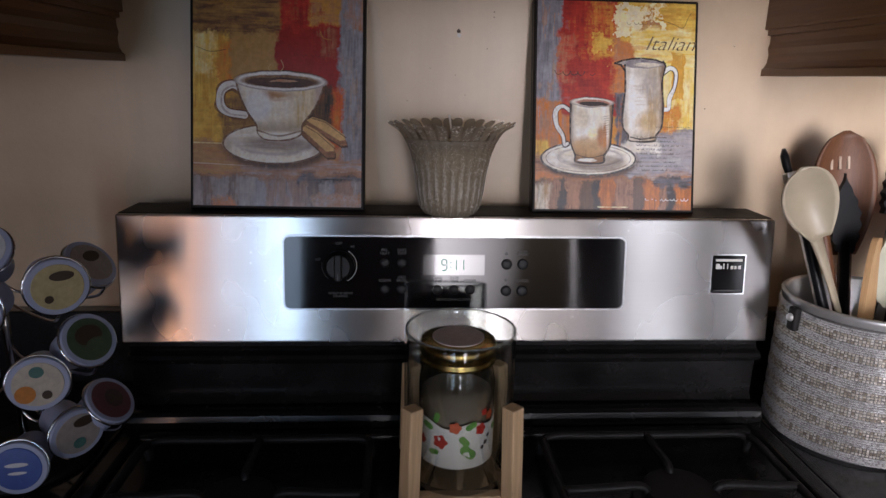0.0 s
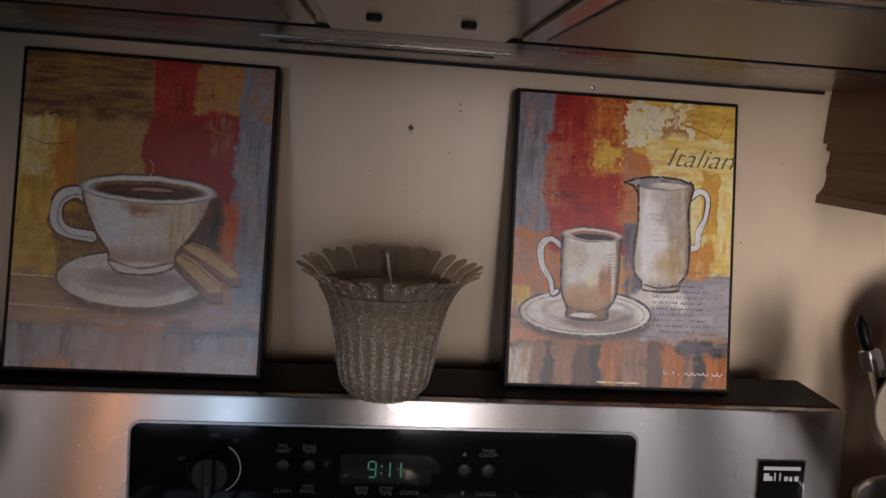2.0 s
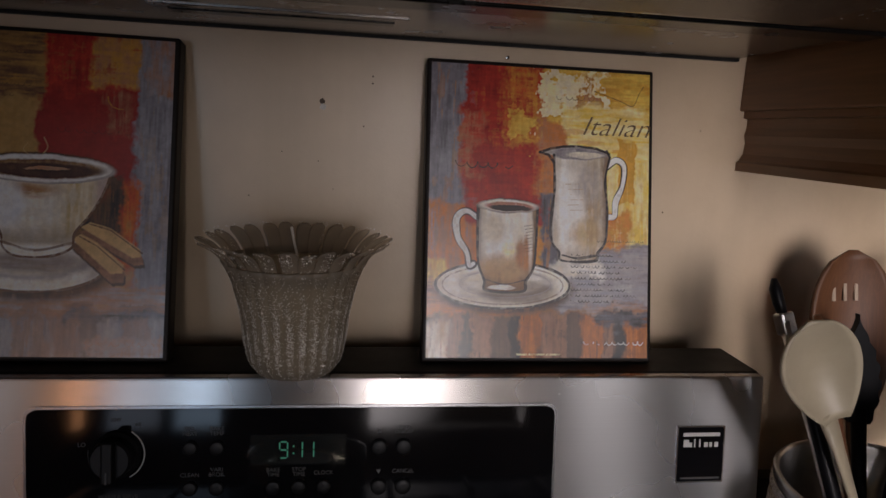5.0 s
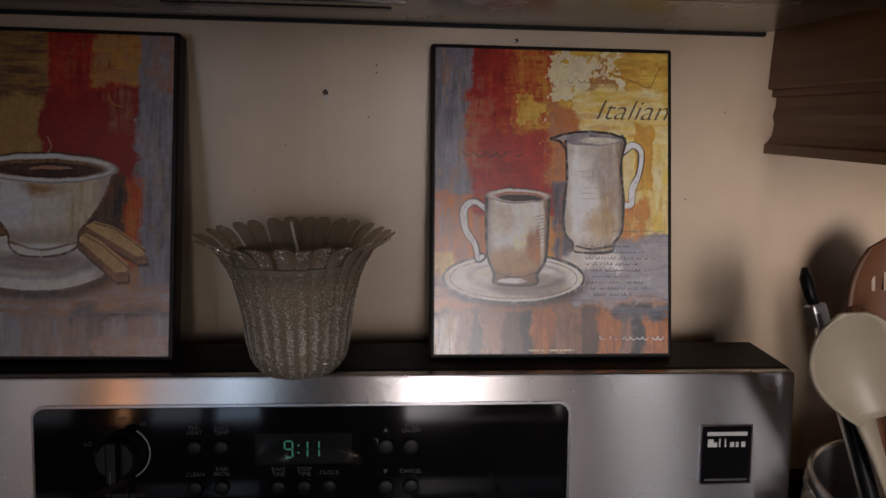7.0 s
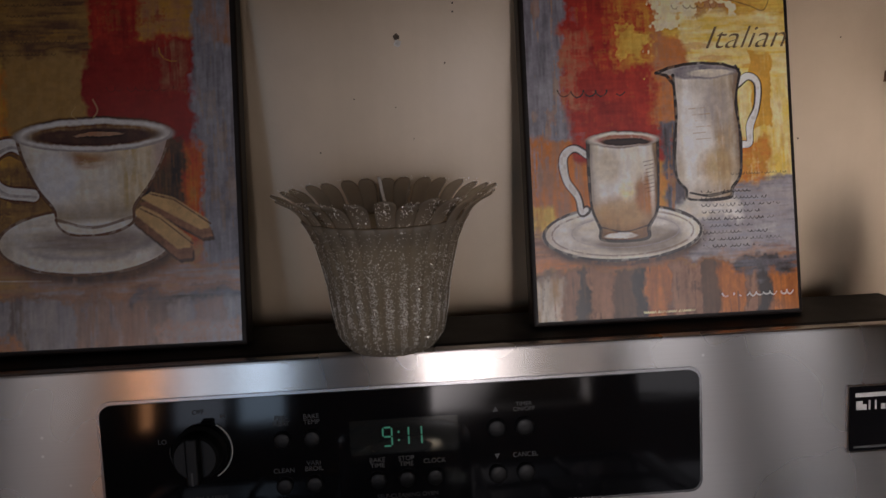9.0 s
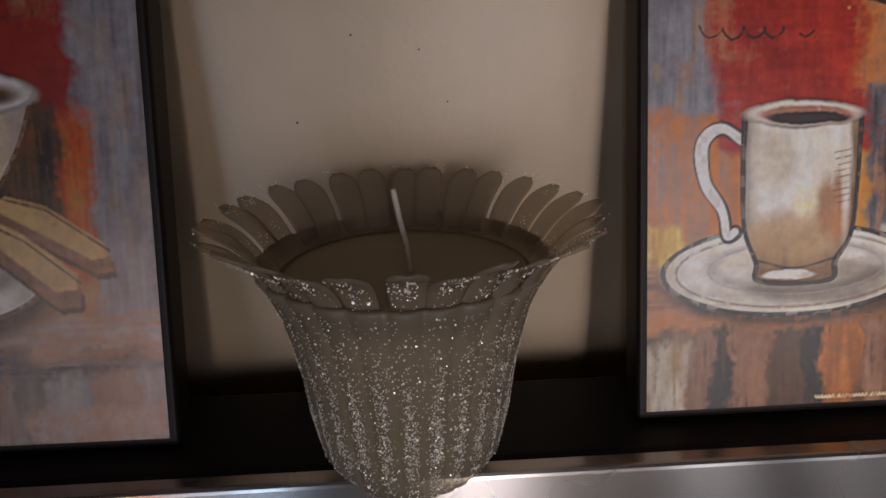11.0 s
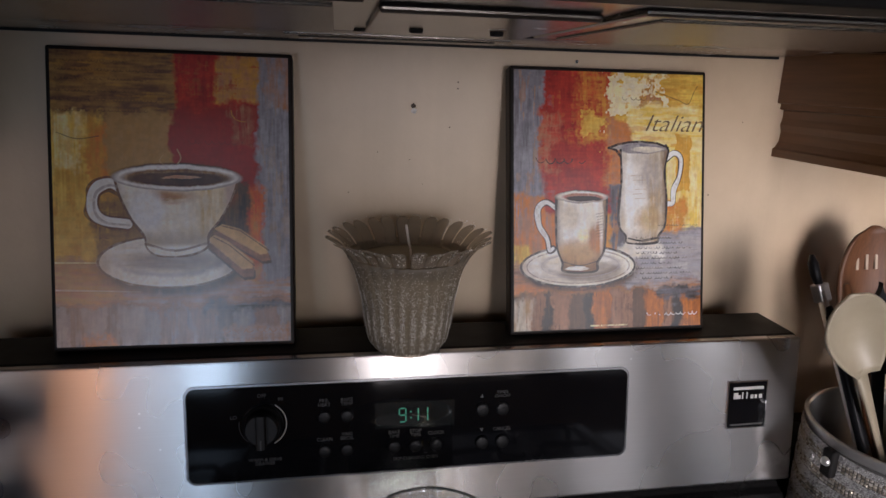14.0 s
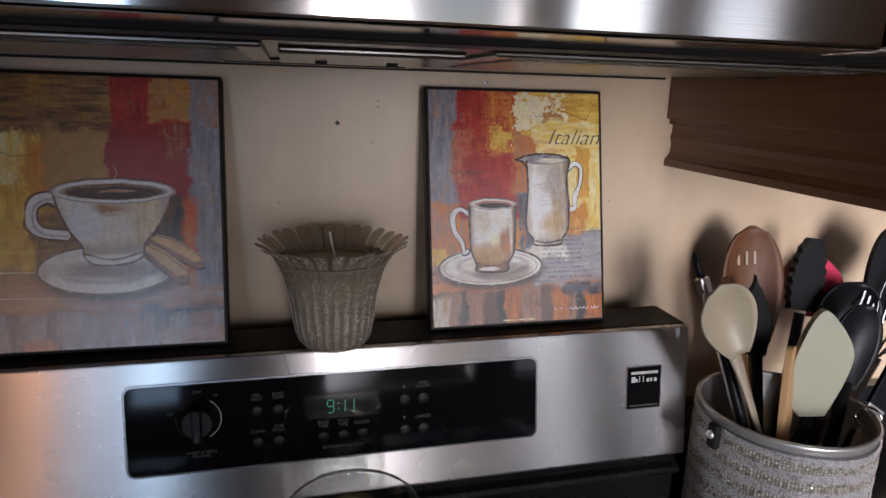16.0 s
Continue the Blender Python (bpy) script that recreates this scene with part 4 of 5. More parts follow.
c.line([(0.0, 0.195), (0.35, 0.185)], 0.0006, CREAM_, 0.5)
c.oval(0.485, 0.268, 0.312, 0.098, UMBER, INK, 0.3, 0.03)
c.oval(0.474, 0.288, 0.300, 0.090, WHITE, CREAM_, 0.1)
sm = c.oval_mask(0.474, 0.288, 0.295, 0.086)
c.lay(sm * c.oval_mask(0.48, 0.300, 0.245, 0.066, 0.014) * 0.8, (0.46, 0.42, 0.42), STONE_, "level", 0.3)
c.lay(sm * c.oval_mask(0.465, 0.306, 0.225, 0.058, 0.014) * 0.9, WHITE, CREAM_, "level", 0.4)
c.shade(sm * c.oval_mask(0.50, 0.290, 0.20, 0.035, 0.03), (0.34, 0.27, 0.26), 0.8)
c.shade(sm * step((0.25 - c.u) / 0.07), (0.55, 0.48, 0.44), 0.6)
c.shade(sm * step((c.u - 0.66) / 0.08), (0.5, 0.45, 0.45), 0.7)
c.line(ring(0.474, 0.288, 0.300, 0.090), 0.0009, UMBER, 0.85, 0.3)
for pts in ([(0.66, 0.395), (0.70, 0.412), (0.78, 0.395), (0.905, 0.325), (0.912, 0.300), (0.875, 0.296)], [(0.63, 0.352), (0.665, 0.372), (0.73, 0.345), (0.840, 0.272), (0.838, 0.243), (0.79, 0.240)]):
    c.poly([(u + 0.006, v - 0.020) for u, v in pts], INK, UMBER, "both", 0.1)
    c.poly([(u, v - 0.010) for u, v in pts], RUST, UMBER, "both", 0.2)
    c.poly([(u * 0.94 + 0.045, v * 0.92 + 0.038) for u, v in pts], (0.72, 0.46, 0.20), (0.60, 0.36, 0.15), "both", 0.15)
    c.line([*pts[1:4]], 0.0006, UMBER, 0.8, 0.3)
handle = curve([(0.285, 0.536), (0.225, 0.556), (0.165, 0.530), (0.157, 0.470), (0.198, 0.430), (0.300, 0.420)])
c.line(handle, 0.0062, UMBER, 0.85, 0.2)
c.line(handle, 0.0047, WHITE, 0.95, 0.1)
c.line([(u + 0.010, v - 0.006) for u, v in handle], 0.0011, STONE_, 0.7, 0.4)
bowl = curve([(0.248, 0.580), (0.272, 0.510), (0.320, 0.430), (0.370, 0.375), (0.380, 0.335), (0.43, 0.308), (0.55, 0.308), (0.635, 0.335), (0.645, 0.380), (0.70, 0.440), (0.748, 0.510), (0.778, 0.582)])
bm_ = c.poly_mask([*bowl, (0.68, 0.615), (0.36, 0.615)])
c.lay(bm_, WHITE, CREAM_, "both", 0.05)
c.lay(bm_ * step((c.u - 0.46) / 0.18) * step((c.v - 0.34) / 0.05), (0.60, 0.44, 0.22), CREAM_, "up", 0.3)
c.lay(bm_ * c.oval_mask(0.47, 0.512, 0.10, 0.022, 0.03), TAN, RUST, "level", 0.4)
c.lay(bm_ * c.oval_mask(0.38, 0.465, 0.075, 0.07, 0.05), WHITE, (0.74, 0.76, 0.80), "both", 0.3)
c.lay(bm_ * c.oval_mask(0.55, 0.45, 0.05, 0.05, 0.05) * 0.6, WHITE, CREAM_, "both", 0.5)
c.lay(bm_ * step((c.u - 0.695) / 0.05) * 0.7, (0.40, 0.24, 0.28), STONE_, "up", 0.3)
c.shade(bm_ * step((0.315 - c.u + 0.35 * (0.52 - c.v)) / 0.05), (0.5, 0.45, 0.42), 0.6)
c.shade(bm_ * step((0.41 - c.v) / 0.05) * step((c.v - 0.335) / 0.02), (0.42, 0.33, 0.24), 0.7)
c.shade(bm_ * step((c.u - 0.60) / 0.06) * step((0.36 - c.v) / 0.02), (0.45, 0.36, 0.28), 0.6)
c.line(bowl, 0.0010, UMBER, 0.9, 0.3)
c.line(curve([(0.375, 0.350), (0.50, 0.326), (0.640, 0.352)]), 0.0009, UMBER, 0.7)
c.oval(0.513, 0.582, 0.272, 0.048, UMBER, INK, 0.1)
c.oval(0.513, 0.579, 0.266, 0.044, WHITE, (0.70, 0.67, 0.66), 0.1)
c.oval(0.513, 0.578, 0.232, 0.030, TAN, UMBER, 0.1)
c.oval(0.516, 0.572, 0.214, 0.023, COFFEE, (0.09, 0.035, 0.022), 0.1)
c.oval(0.53, 0.578, 0.080, 0.006, (0.45, 0.30, 0.20), RUST, 0.4)
c.line(ring(0.513, 0.579, 0.268, 0.045, 180, 360), 0.0007, STONE_, 0.7, 0.4)
for k, v in enumerate((0.965, 0.935, 0.905, 0.865, 0.835, 0.80)):
    c.scrawl(0.02, 0.32 + 0.18 * ((k * 37) % 10) / 10, v, INK, 0.005, 0.00025, 0.5)
c.line(curve([(0.02, 0.725), (0.10, 0.705), (0.19, 0.715)]), 0.0004, UMBER, 0.7)
c.scrawl(0.56, 0.84, 0.70, INK, 0.010, 0.0003, 0.4)
c.scrawl(0.74, 0.82, 0.79, GOLD_, 0.03, 0.0005, 0.6)
c.line(curve([(0.51, 0.62), (0.53, 0.645), (0.515, 0.675)]), 0.0005, PALE, 0.28)
c.line(curve([(0.46, 0.62), (0.44, 0.635), (0.455, 0.655)]), 0.0004, PALE, 0.25)
c.scrawl(0.70, 0.97, 0.040, RUST, 0.010, 0.0005, 0.5)
a1 = plaque(-0.2055, "dark-edged plaque painted with white coffee cup and biscuits", c, "still life in ochre, red and grey with white cup", 0.4, 1.006, 1.014)

# ---- petal-rimmed glass candle on the control back ----
WAX = plain("candle_wax", (0.52, 0.44, 0.29), (0.45, 0.38, 0.24), 30, 0.45)
WICK = plain("wick_cotton", (0.74, 0.68, 0.62), (0.60, 0.54, 0.48), 400, 0.9)
GLITTER = plain("glitter", (0.95, 0.93, 0.88), (0.85, 0.80, 0.70), 300, 0.28, 0.25)
PETALS = 28


def frosted(name, tone, dim, inner, clear, veil, rough):
    """Frosted glass: part gloss and diffuse, part light let through, part clear."""
    m = plain(name, tone, dim, 60, rough)
    nt = m.node_tree
    lit, half = nt.nodes.new("ShaderNodeBsdfTranslucent"), nt.nodes.new("ShaderNodeMixShader")
    see, whole = nt.nodes.new("ShaderNodeBsdfTransparent"), nt.nodes.new("ShaderNodeMixShader")
    lit.inputs[0].default_value, see.inputs[0].default_value = (*inner, 1), (*clear, 1)
    half.inputs[0].default_value, whole.inputs[0].default_value = 0.40, veil
    for a, b in ((nt.nodes["Principled BSDF"].outputs[0], half.inputs[1]), (lit.outputs[0], half.inputs[2]), (half.outputs[0], whole.inputs[1]), (see.outputs[0], whole.inputs[2]), (whole.outputs[0], nt.nodes["Material Output"].inputs["Surface"])):
        nt.links.new(a, b)
    return m


CUP_GLASS = frosted("frosted_cup_glass", (0.45, 0.40, 0.325), (0.36, 0.32, 0.255), (0.58, 0.49, 0.37), (0.93, 0.86, 0.76), 0.36, 0.26)
PETAL_GLASS = frosted("petal_glass", (0.54, 0.48, 0.40), (0.42, 0.37, 0.30), (0.66, 0.56, 0.43), (0.95, 0.90, 0.82), 0.52, 0.12)
VASE = [(0.0005, 0.0), (0.022, 0.0), (0.030, 0.003), (0.0355, 0.012), (0.0385, 0.028), (0.0405, 0.046), (0.0435, 0.060), (0.0465, 0.0725), (0.0508, 0.0830), (0.0540, 0.0880), (0.0525, 0.0890), (0.0488, 0.0835), (0.0445, 0.0760)]
FLUTE = [0, 0.2, 0.6, 1.0, 1.0, 1.0, 0.9, 0.8, 0.8, 1.0, 1.0, 0.4, 0.0]


def vase_wave(a, i):
    k = abs(math.cos(PETALS * a / 2))
    return 1 - 0.034 * FLUTE[i] * (1 - k) ** 1.3, 0.0


def petal_mesh():
    """One rounded glass tongue that springs from the cup's lip along +x and flares outward."""
    bm = bmesh.new()
    line = smooth_line([(0.0508, 0, 0.0830), (0.0550, 0, 0.0905), (0.0615, 0, 0.0980), (0.0715, 0, 0.1040)], 4)
    rows, cols, last = [], 6, len(line) - 1
    for i, p in enumerate(line):
        s = i / last
        ahead, back = line[min(i + 1, last)], line[max(i - 1, 0)]
        d = (ahead - back).normalized()
        up = Vector((-d.z, 0, d.x))
        half = (0.0050 + 0.0020 * s) * (1.0 if s < 0.68 else math.sqrt(max(0.05, 1 - ((s - 0.68) / 0.335) ** 2)))
        for side in (0, 1):
            rows.append([bm.verts.new(p + Vector((0, half * q, 0)) + up * (0.0016 * q * q * (1 - 0.4 * s) + 0.0013 * side * (1 - 0.55 * q * q))) for q in (-1 + 2 * k / cols for k in range(cols + 1))])
    low, high = rows[0::2], rows[1::2]
    for i in range(last):
        for k in range(cols):
            bm.faces.new((low[i][k], low[i + 1][k], low[i + 1][k + 1], low[i][k + 1]))
            bm.faces.new((high[i][k], high[i][k + 1], high[i + 1][k + 1], high[i + 1][k]))
        for k in (0, cols):
            bm.faces.new((low[i][k], low[i + 1][k], high[i + 1][k], high[i][k]))
    for i in (0, last):
        for k in range(cols):
            bm.faces.new((low[i][k], low[i][k + 1], high[i][k + 1], high[i][k]))
    return bm


candle = thing("candle", pose(-0.0065, 0.014, TOP - 0.0005), "glittered frosted glass candle with petal rim, unlit", "candle")
cup = part("glass_cup", lathe(VASE, PETALS * 10, cap=False, wave=vase_wave), CUP_GLASS, candle, "fluted frosted glass cup", smooth=True)
rng = random.Random(23)
first = part("petal", petal_mesh(), PETAL_GLASS, cup, "rounded clear glass petal", smooth=True)
for k in range(PETALS):
    ob = first if k == 0 else new("petal", first.data)
    ob.parent = cup
    a = 360 * k / PETALS
    reach = 1.0 - 0.05 * math.sin(radians(a)) ** 2 + rng.uniform(-0.012, 0.012)
    ob.matrix_basis = pose(0, 0, 0.0, rng.uniform(-1.2, 1.2), 0, a) @ Matrix.Diagonal((reach, 1, 1 + rng.uniform(-0.015, 0.012), 1))
part("wax", lathe([(0.0005, 0.004), (0.021, 0.004), (0.033, 0.014), (0.0365, 0.044), (0.0430, 0.0745), (0.0460, 0.0825), (0.0440, 0.0818), (0.0005, 0.0812)], 48), WAX, candle, "smooth tan wax", smooth=True)
part("wick", tube(smooth_line([(0.002, 0.0, 0.078), (0.0012, -0.001, 0.090), (-0.001, -0.002, 0.101), (-0.0030, -0.003, 0.1130)], 5), 0.0011, 6), WICK, candle, "pale cotton wick", smooth=True)
rng = random.Random(7)
verts, faces = [], []
for _ in range(17000):
    low = rng.random() < 0.86
    z = rng.triangular(0.003, 0.074, 0.030) if low else rng.uniform(0.050, 0.086)
    a = (rng.randrange(PETALS) + (rng.gauss(0, 0.18) if low else rng.uniform(-0.5, 0.5))) * 2 * math.pi / PETALS
    idx = max(i for i in range(1, 9) if VASE[i][1] <= z)
    (r0, z0), (r1, z1) = VASE[idx], VASE[idx + 1]
    f = (z - z0) / (z1 - z0)
    r = (r0 * vase_wave(a, idx)[0] * (1 - f) + r1 * vase_wave(a, idx + 1)[0] * f) + 0.0004
    if rng.random() < 0.10:
        f = rng.random()
        a = (rng.randrange(PETALS) + rng.uniform(-0.3, 0.3)) * 2 * math.pi / PETALS
        r, z = 0.0525 + 0.0175 * f + 0.0022, 0.0862 + 0.0180 * f ** 0.7 + 0.0016
        r -= 0.0030 * (1 - f)
    c = Vector((r * math.cos(a), r * math.sin(a), z))
    nrm = Vector((math.cos(a) + rng.gauss(0, 0.45), math.sin(a) + rng.gauss(0, 0.45), rng.gauss(0, 0.45))).normalized()
    t1 = nrm.orthogonal().normalized()
    t2 = nrm.cross(t1)
    s = rng.uniform(0.00020, 0.00042) if rng.random() < 0.97 else rng.uniform(0.0005, 0.0007)
    o = len(verts)
    verts += [c + t1 * s, c + t2 * s, c - t1 * s, c - t2 * s]
    faces.append((o, o + 1, o + 2, o + 3))
me = bpy.data.meshes.new("glitter")
me.from_pydata([tuple(v) for v in verts], [], faces)
me.materials.append(GLITTER)
gl = new("glitter", me)
gl.parent = candle
tagged(gl, "silver glitter grains on the ribs", kind="stuff")

# ---- jar candle in a glass cylinder on a wooden stand ----
GLASS = glass("clear_glass", (0.93, 0.945, 0.935))
GOLD = plain("gold_lid", (0.62, 0.47, 0.18), (0.48, 0.34, 0.12), 30, 0.26, 1.0)
STICKER = plain("lid_sticker", (0.70, 0.60, 0.55), (0.58, 0.49, 0.45), 160, 0.6)
PAPER = plain("white_label", (0.82, 0.81, 0.76), (0.76, 0.75, 0.70), 60, 0.5)
RED_PRINT = plain("red_print", (0.62, 0.045, 0.03), (0.50, 0.03, 0.02), 200, 0.5)
ORANGE_PRINT = plain("orange_print", (0.72, 0.16, 0.06), (0.60, 0.10, 0.04), 200, 0.5)
GREEN_PRINT = plain("green_print", (0.16, 0.42, 0.08), (0.10, 0.30, 0.06), 200, 0.5)
DARK_PRINT = plain("dark_print", (0.03, 0.03, 0.05), (0.02, 0.02, 0.03), 200, 0.5)
JX, JY = -0.003, -0.128
stand = thing("wooden_stand", pose(JX, JY, 0.890), "pale wooden four-post stand on the cooktop", "stand")
PO, PH = 0.0470, 0.0074
for sx in (-1, 1):
    for sy in (-1, 1):
        q = part("post", block(-PH, PH, -PH, PH, 0.0, 0.106, 0.0012), PINE, stand, at=pose(sx * (PO + 0.003), sy * (PO + 0.003), 0, sy * 1.6, -sx * 1.6, 0) @ pose(0, 0, 0, 0, 0, 38))
for sy in (-1, 1):
    part("rail", block(-PO + PH, PO - PH, sy * PO - 0.006, sy * PO + 0.006, 0.0, 0.013, 0.001), PINE, stand)
for sx in (-1, 1):
    part("rail", block(sx * PO - 0.006, sx * PO + 0.006, -PO + PH, PO - PH, 0.0, 0.013, 0.001), PINE, stand)
cyl = thing("glass_cylinder", pose(JX, JY, 0.9035), "clear open glass cylinder inside a wooden stand", "glass")
part("glass_wall", lathe([(0.0005, 0.0), (0.0525, 0.0), (0.0548, 0.003), (0.0548, 0.150), (0.0540, 0.1525), (0.0528, 0.1525), (0.0520, 0.150), (0.0520, 0.006), (0.0005, 0.005)], 72, cap=False), GLASS, cyl, smooth=True)
cyl.children[0].visible_shadow = False
RIM_GLASS = plain("rim_glass", (0.30, 0.33, 0.32), (0.22, 0.25, 0.24), 40, 0.06, coat=0.5)
RIM_GLASS.node_tree.nodes["Principled BSDF"].inputs["Transmission Weight"].default_value = 0.6
rim = [(0.0534 * math.cos(radians(a)), 0.0534 * math.sin(radians(a)), 0.1528) for a in range(0, 360, 5)]
part("rim", tube(rim, 0.0011, 8, closed=True), RIM_GLASS, cyl, "dark polished rim", smooth=True)
jar = thing("jar_candle", pose(JX - 0.002, JY, 0.9090) @ Matrix.Diagonal((1.04, 1.04, 1.045, 1)), "lidded glass jar candle with flowered white label", "candle")
g = part("jar", lathe([(0.0005, 0.0), (0.031, 0.0), (0.0355, 0.004), (0.0365, 0.010), (0.0365, 0.092), (0.0345, 0.102), (0.0325, 0.106), (0.0325, 0.122), (0.0305, 0.122), (0.0305, 0.106), (0.0340, 0.092), (0.0340, 0.012), (0.0005, 0.010)], 56, cap=False), GLASS, jar, "clear glass jar", smooth=True)
g.visible_shadow = False
part("candle_wax", lathe([(0.0005, 0.0115), (0.0330, 0.0125), (0.0333, 0.079), (0.0005, 0.078)], 48), plain("jar_wax", (0.30, 0.24, 0.18), (0.24, 0.19, 0.14), 40, 0.5), jar, "dull brown wax", smooth=True)
lid = part("lid", lathe([(0.0005, 0.110), (0.0340, 0.110), (0.0362, 0.1115), (0.0362, 0.1140), (0.0348, 0.1155), (0.0348, 0.1190), (0.0365, 0.1205), (0.0365, 0.1270), (0.0350, 0.1300), (0.0270, 0.1312), (0.0005, 0.1300)], 56), GOLD, jar, "brassy gold screw lid", smooth=True)
part("sticker", lathe([(0.0005, 0.1312), (0.0245, 0.1322), (0.0245, 0.1330), (0.0005, 0.1325)], 40), STICKER, lid, "dull pinkish round sticker")


def wrap(name, pts, mat, parent, r=0.0371):
    """A flat print wrapped on the jar; pts in degrees and height."""
    bm = bmesh.new()
    vs = [bm.verts.new((r * math.sin(radians(a)), -r * math.cos(radians(a)), z)) for a, z in pts]
    bm.faces.new(vs)
    return part(name, bm, mat, parent)


bm = bmesh.new()
n = 48
lo = [bm.verts.new((0.0368 * math.sin(2 * math.pi * k / n), -0.0368 * math.cos(2 * math.pi * k / n), 0.014)) for k in range(n)]
hi = [bm.verts.new((0.0368 * math.sin(2 * math.pi * k / n), -0.0368 * math.cos(2 * math.pi * k / n), 0.058 + 0.003 * math.sin(5 * k * 2 * math.pi / n))) for k in range(n)]
for k in range(n):
    bm.faces.new((lo[k], lo[(k + 1) % n], hi[(k + 1) % n], hi[k]))
label = part("label", bm, PAPER, jar, "white wrap label with red flowers", smooth=True)
for a, z, s, mat, nm in ((-28, 0.034, 8.5, RED_PRINT, "flower"), (-6, 0.050, 7.0, ORANGE_PRINT, "flower"), (34, 0.046, 7.0, RED_PRINT, "flower"), (52, 0.057, 6.0, ORANGE_PRINT, "flower"), (-50, 0.047, 6.0, GREEN_PRINT, "leaf"), (8, 0.036, 6.0, GREEN_PRINT, "leaf"), (14, 0.024, 8.5, GREEN_PRINT, "leaf"), (18, 0.051, 5.5, GREEN_PRINT, "leaf"), (-38, 0.022, 5, GREEN_PRINT, "leaf"), (-34, 0.058, 5, GREEN_PRINT, "leaf"), (44, 0.030, 3.0, DARK_PRINT, "berry"), (38, 0.026, 2.6, DARK_PRINT, "berry"), (50, 0.036, 2.6, DARK_PRINT, "berry"), (40, 0.062, 4.0, RED_PRINT, "flower"), (-62, 0.030, 6.0, RED_PRINT, "flower"), (70, 0.040, 6.0, GREEN_PRINT, "leaf")):
    k1 = 5 if nm == "flower" else 2 if nm == "leaf" else 0
    pts = []
    for i in range(20):
        t = 2 * math.pi * i / 20
        rr = 1.25 * s * (1 + (0.16 * math.cos(k1 * t) if nm == "flower" else 0.35 * math.cos(2 * t + a) if nm == "leaf" else 0))
        pts.append((a + rr * math.cos(t), z + rr * 0.00064 * math.sin(t)))
    wrap(nm, [(q, w + 0.007) for q, w in pts], mat, label)

# ---- rhinestone crock with utensils ----
CX, CY, CR, CTOP = 0.475, -0.048, 0.0890, 1.060
crock = thing("utensil_crock", pose(CX, CY, COUNTER), "steel crock wrapped in silver rhinestone bands holding utensils", "crock")
CH = CTOP - COUNTER
RIM_STEEL = plain("rim_steel", (0.72, 0.71, 0.69), (0.62, 0.61, 0.60), 60, 0.28, 0.75)
part("pot", lathe([(0.0005, 0.0), (CR - 0.004, 0.0), (CR - 0.001, 0.004), (CR - 0.001, CH - 0.006), (CR + 0.0015, CH - 0.002), (CR, CH), (CR - 0.003, CH), (CR - 0.004, CH - 0.004), (CR - 0.004, 0.006), (0.0005, 0.005)], 72, cap=False), RIM_STEEL, crock, "plain steel pot with rolled rim", smooth=True)
# added dark sheet: shade of the gaps between the stones, as colour
part("sleeve", lathe([(CR - 0.0005, 0.003), (CR + 0.0003, 0.004), (CR + 0.0003, CH - 0.011), (CR - 0.0005, CH - 0.010)], 72, cap=False), plain("gap_shade", (0.09, 0.085, 0.08), (0.05, 0.048, 0.045), 80, 0.6), crock, "added dark sheet that shades the gaps between stones", smooth=True)


def cut_stones(name, *stops):
    m, nt, p = nodes_of(name)
    geo = nt.nodes.new("ShaderNodeNewGeometry")
    nt.links.new(ramp(nt, geo.outputs["Random Per Island"], *stops), p.inputs["Base Color"])
    p.inputs["Metallic"].default_value, p.inputs["Roughness"].default_value = 0.60, 0.15
    return m


STONE = cut_stones("rhinestone", (0.0, (0.55, 0.54, 0.54)), (0.3, (0.86, 0.85, 0.85)), (0.8, (0.97, 0.97, 0.97)))
BEAD = cut_stones("champagne_bead", (0.0, (0.40, 0.34, 0.27)), (0.4, (0.74, 0.68, 0.58)), (0.8, (0.92, 0.88, 0.82)))
rng = random.Random(11)
verts, faces, tones = [], [], []
row, z = 0, 0.004
while z < CH - 0.013:
    big = row % 7 in (4, 5, 6)
    pitch = 0.0034 if big else 0.0026
    n = int(2 * math.pi * CR / (0.0034 if big else 0.0016))
    hgt = 0.0014 if big else 0.0019
    for k in range(n):
        a = 2 * math.pi * (k + (0.0 if big else 0.5 * (row % 2))) / n
        w = math.pi / n * (0.86 if big else 1.0)
        zc = z + pitch / 2 + 0.0016 * math.sin(a + row * 0.12) + 0.0005 * math.sin(5 * a + row * 0.1) + rng.gauss(0, 0.00010)
        hz = pitch * (0.42 if big else 0.38)
        o = len(verts)
        for aa, zz in ((a - w, zc - hz), (a + w, zc - hz), (a + w, zc + hz), (a - w, zc + hz)):
            verts.append((CR * math.cos(aa), CR * math.sin(aa), zz))
        t = 0.50
        r2 = CR + hgt * rng.uniform(0.8, 1.2)
        j1, j2 = rng.gauss(0, 0.22) * w, rng.gauss(0, 0.22) * hz
        for aa, zz in ((a - w * t + j1, zc - hz * t + j2), (a + w * t + j1, zc - hz * t + j2), (a + w * t + j1, zc + hz * t + j2), (a - w * t + j1, zc + hz * t + j2)):
            verts.append((r2 * math.cos(aa), r2 * math.sin(aa), zz))
        faces += [(o + i, o + (i + 1) % 4, o + 4 + (i + 1) % 4, o + 4 + i) for i in range(4)] + [(o + 4, o + 5, o + 6, o + 7)]
        tones += [1 if big else 0] * 5
    z += pitch
    row += 1
me = bpy.data.meshes.new("rhinestone_band")
me.from_pydata(verts, [], faces)
me.materials.append(STONE)
me.materials.append(BEAD)
me.polygons.foreach_set("material_index", tones)
ob = new("rhinestone_band", me)
ob.parent = crock
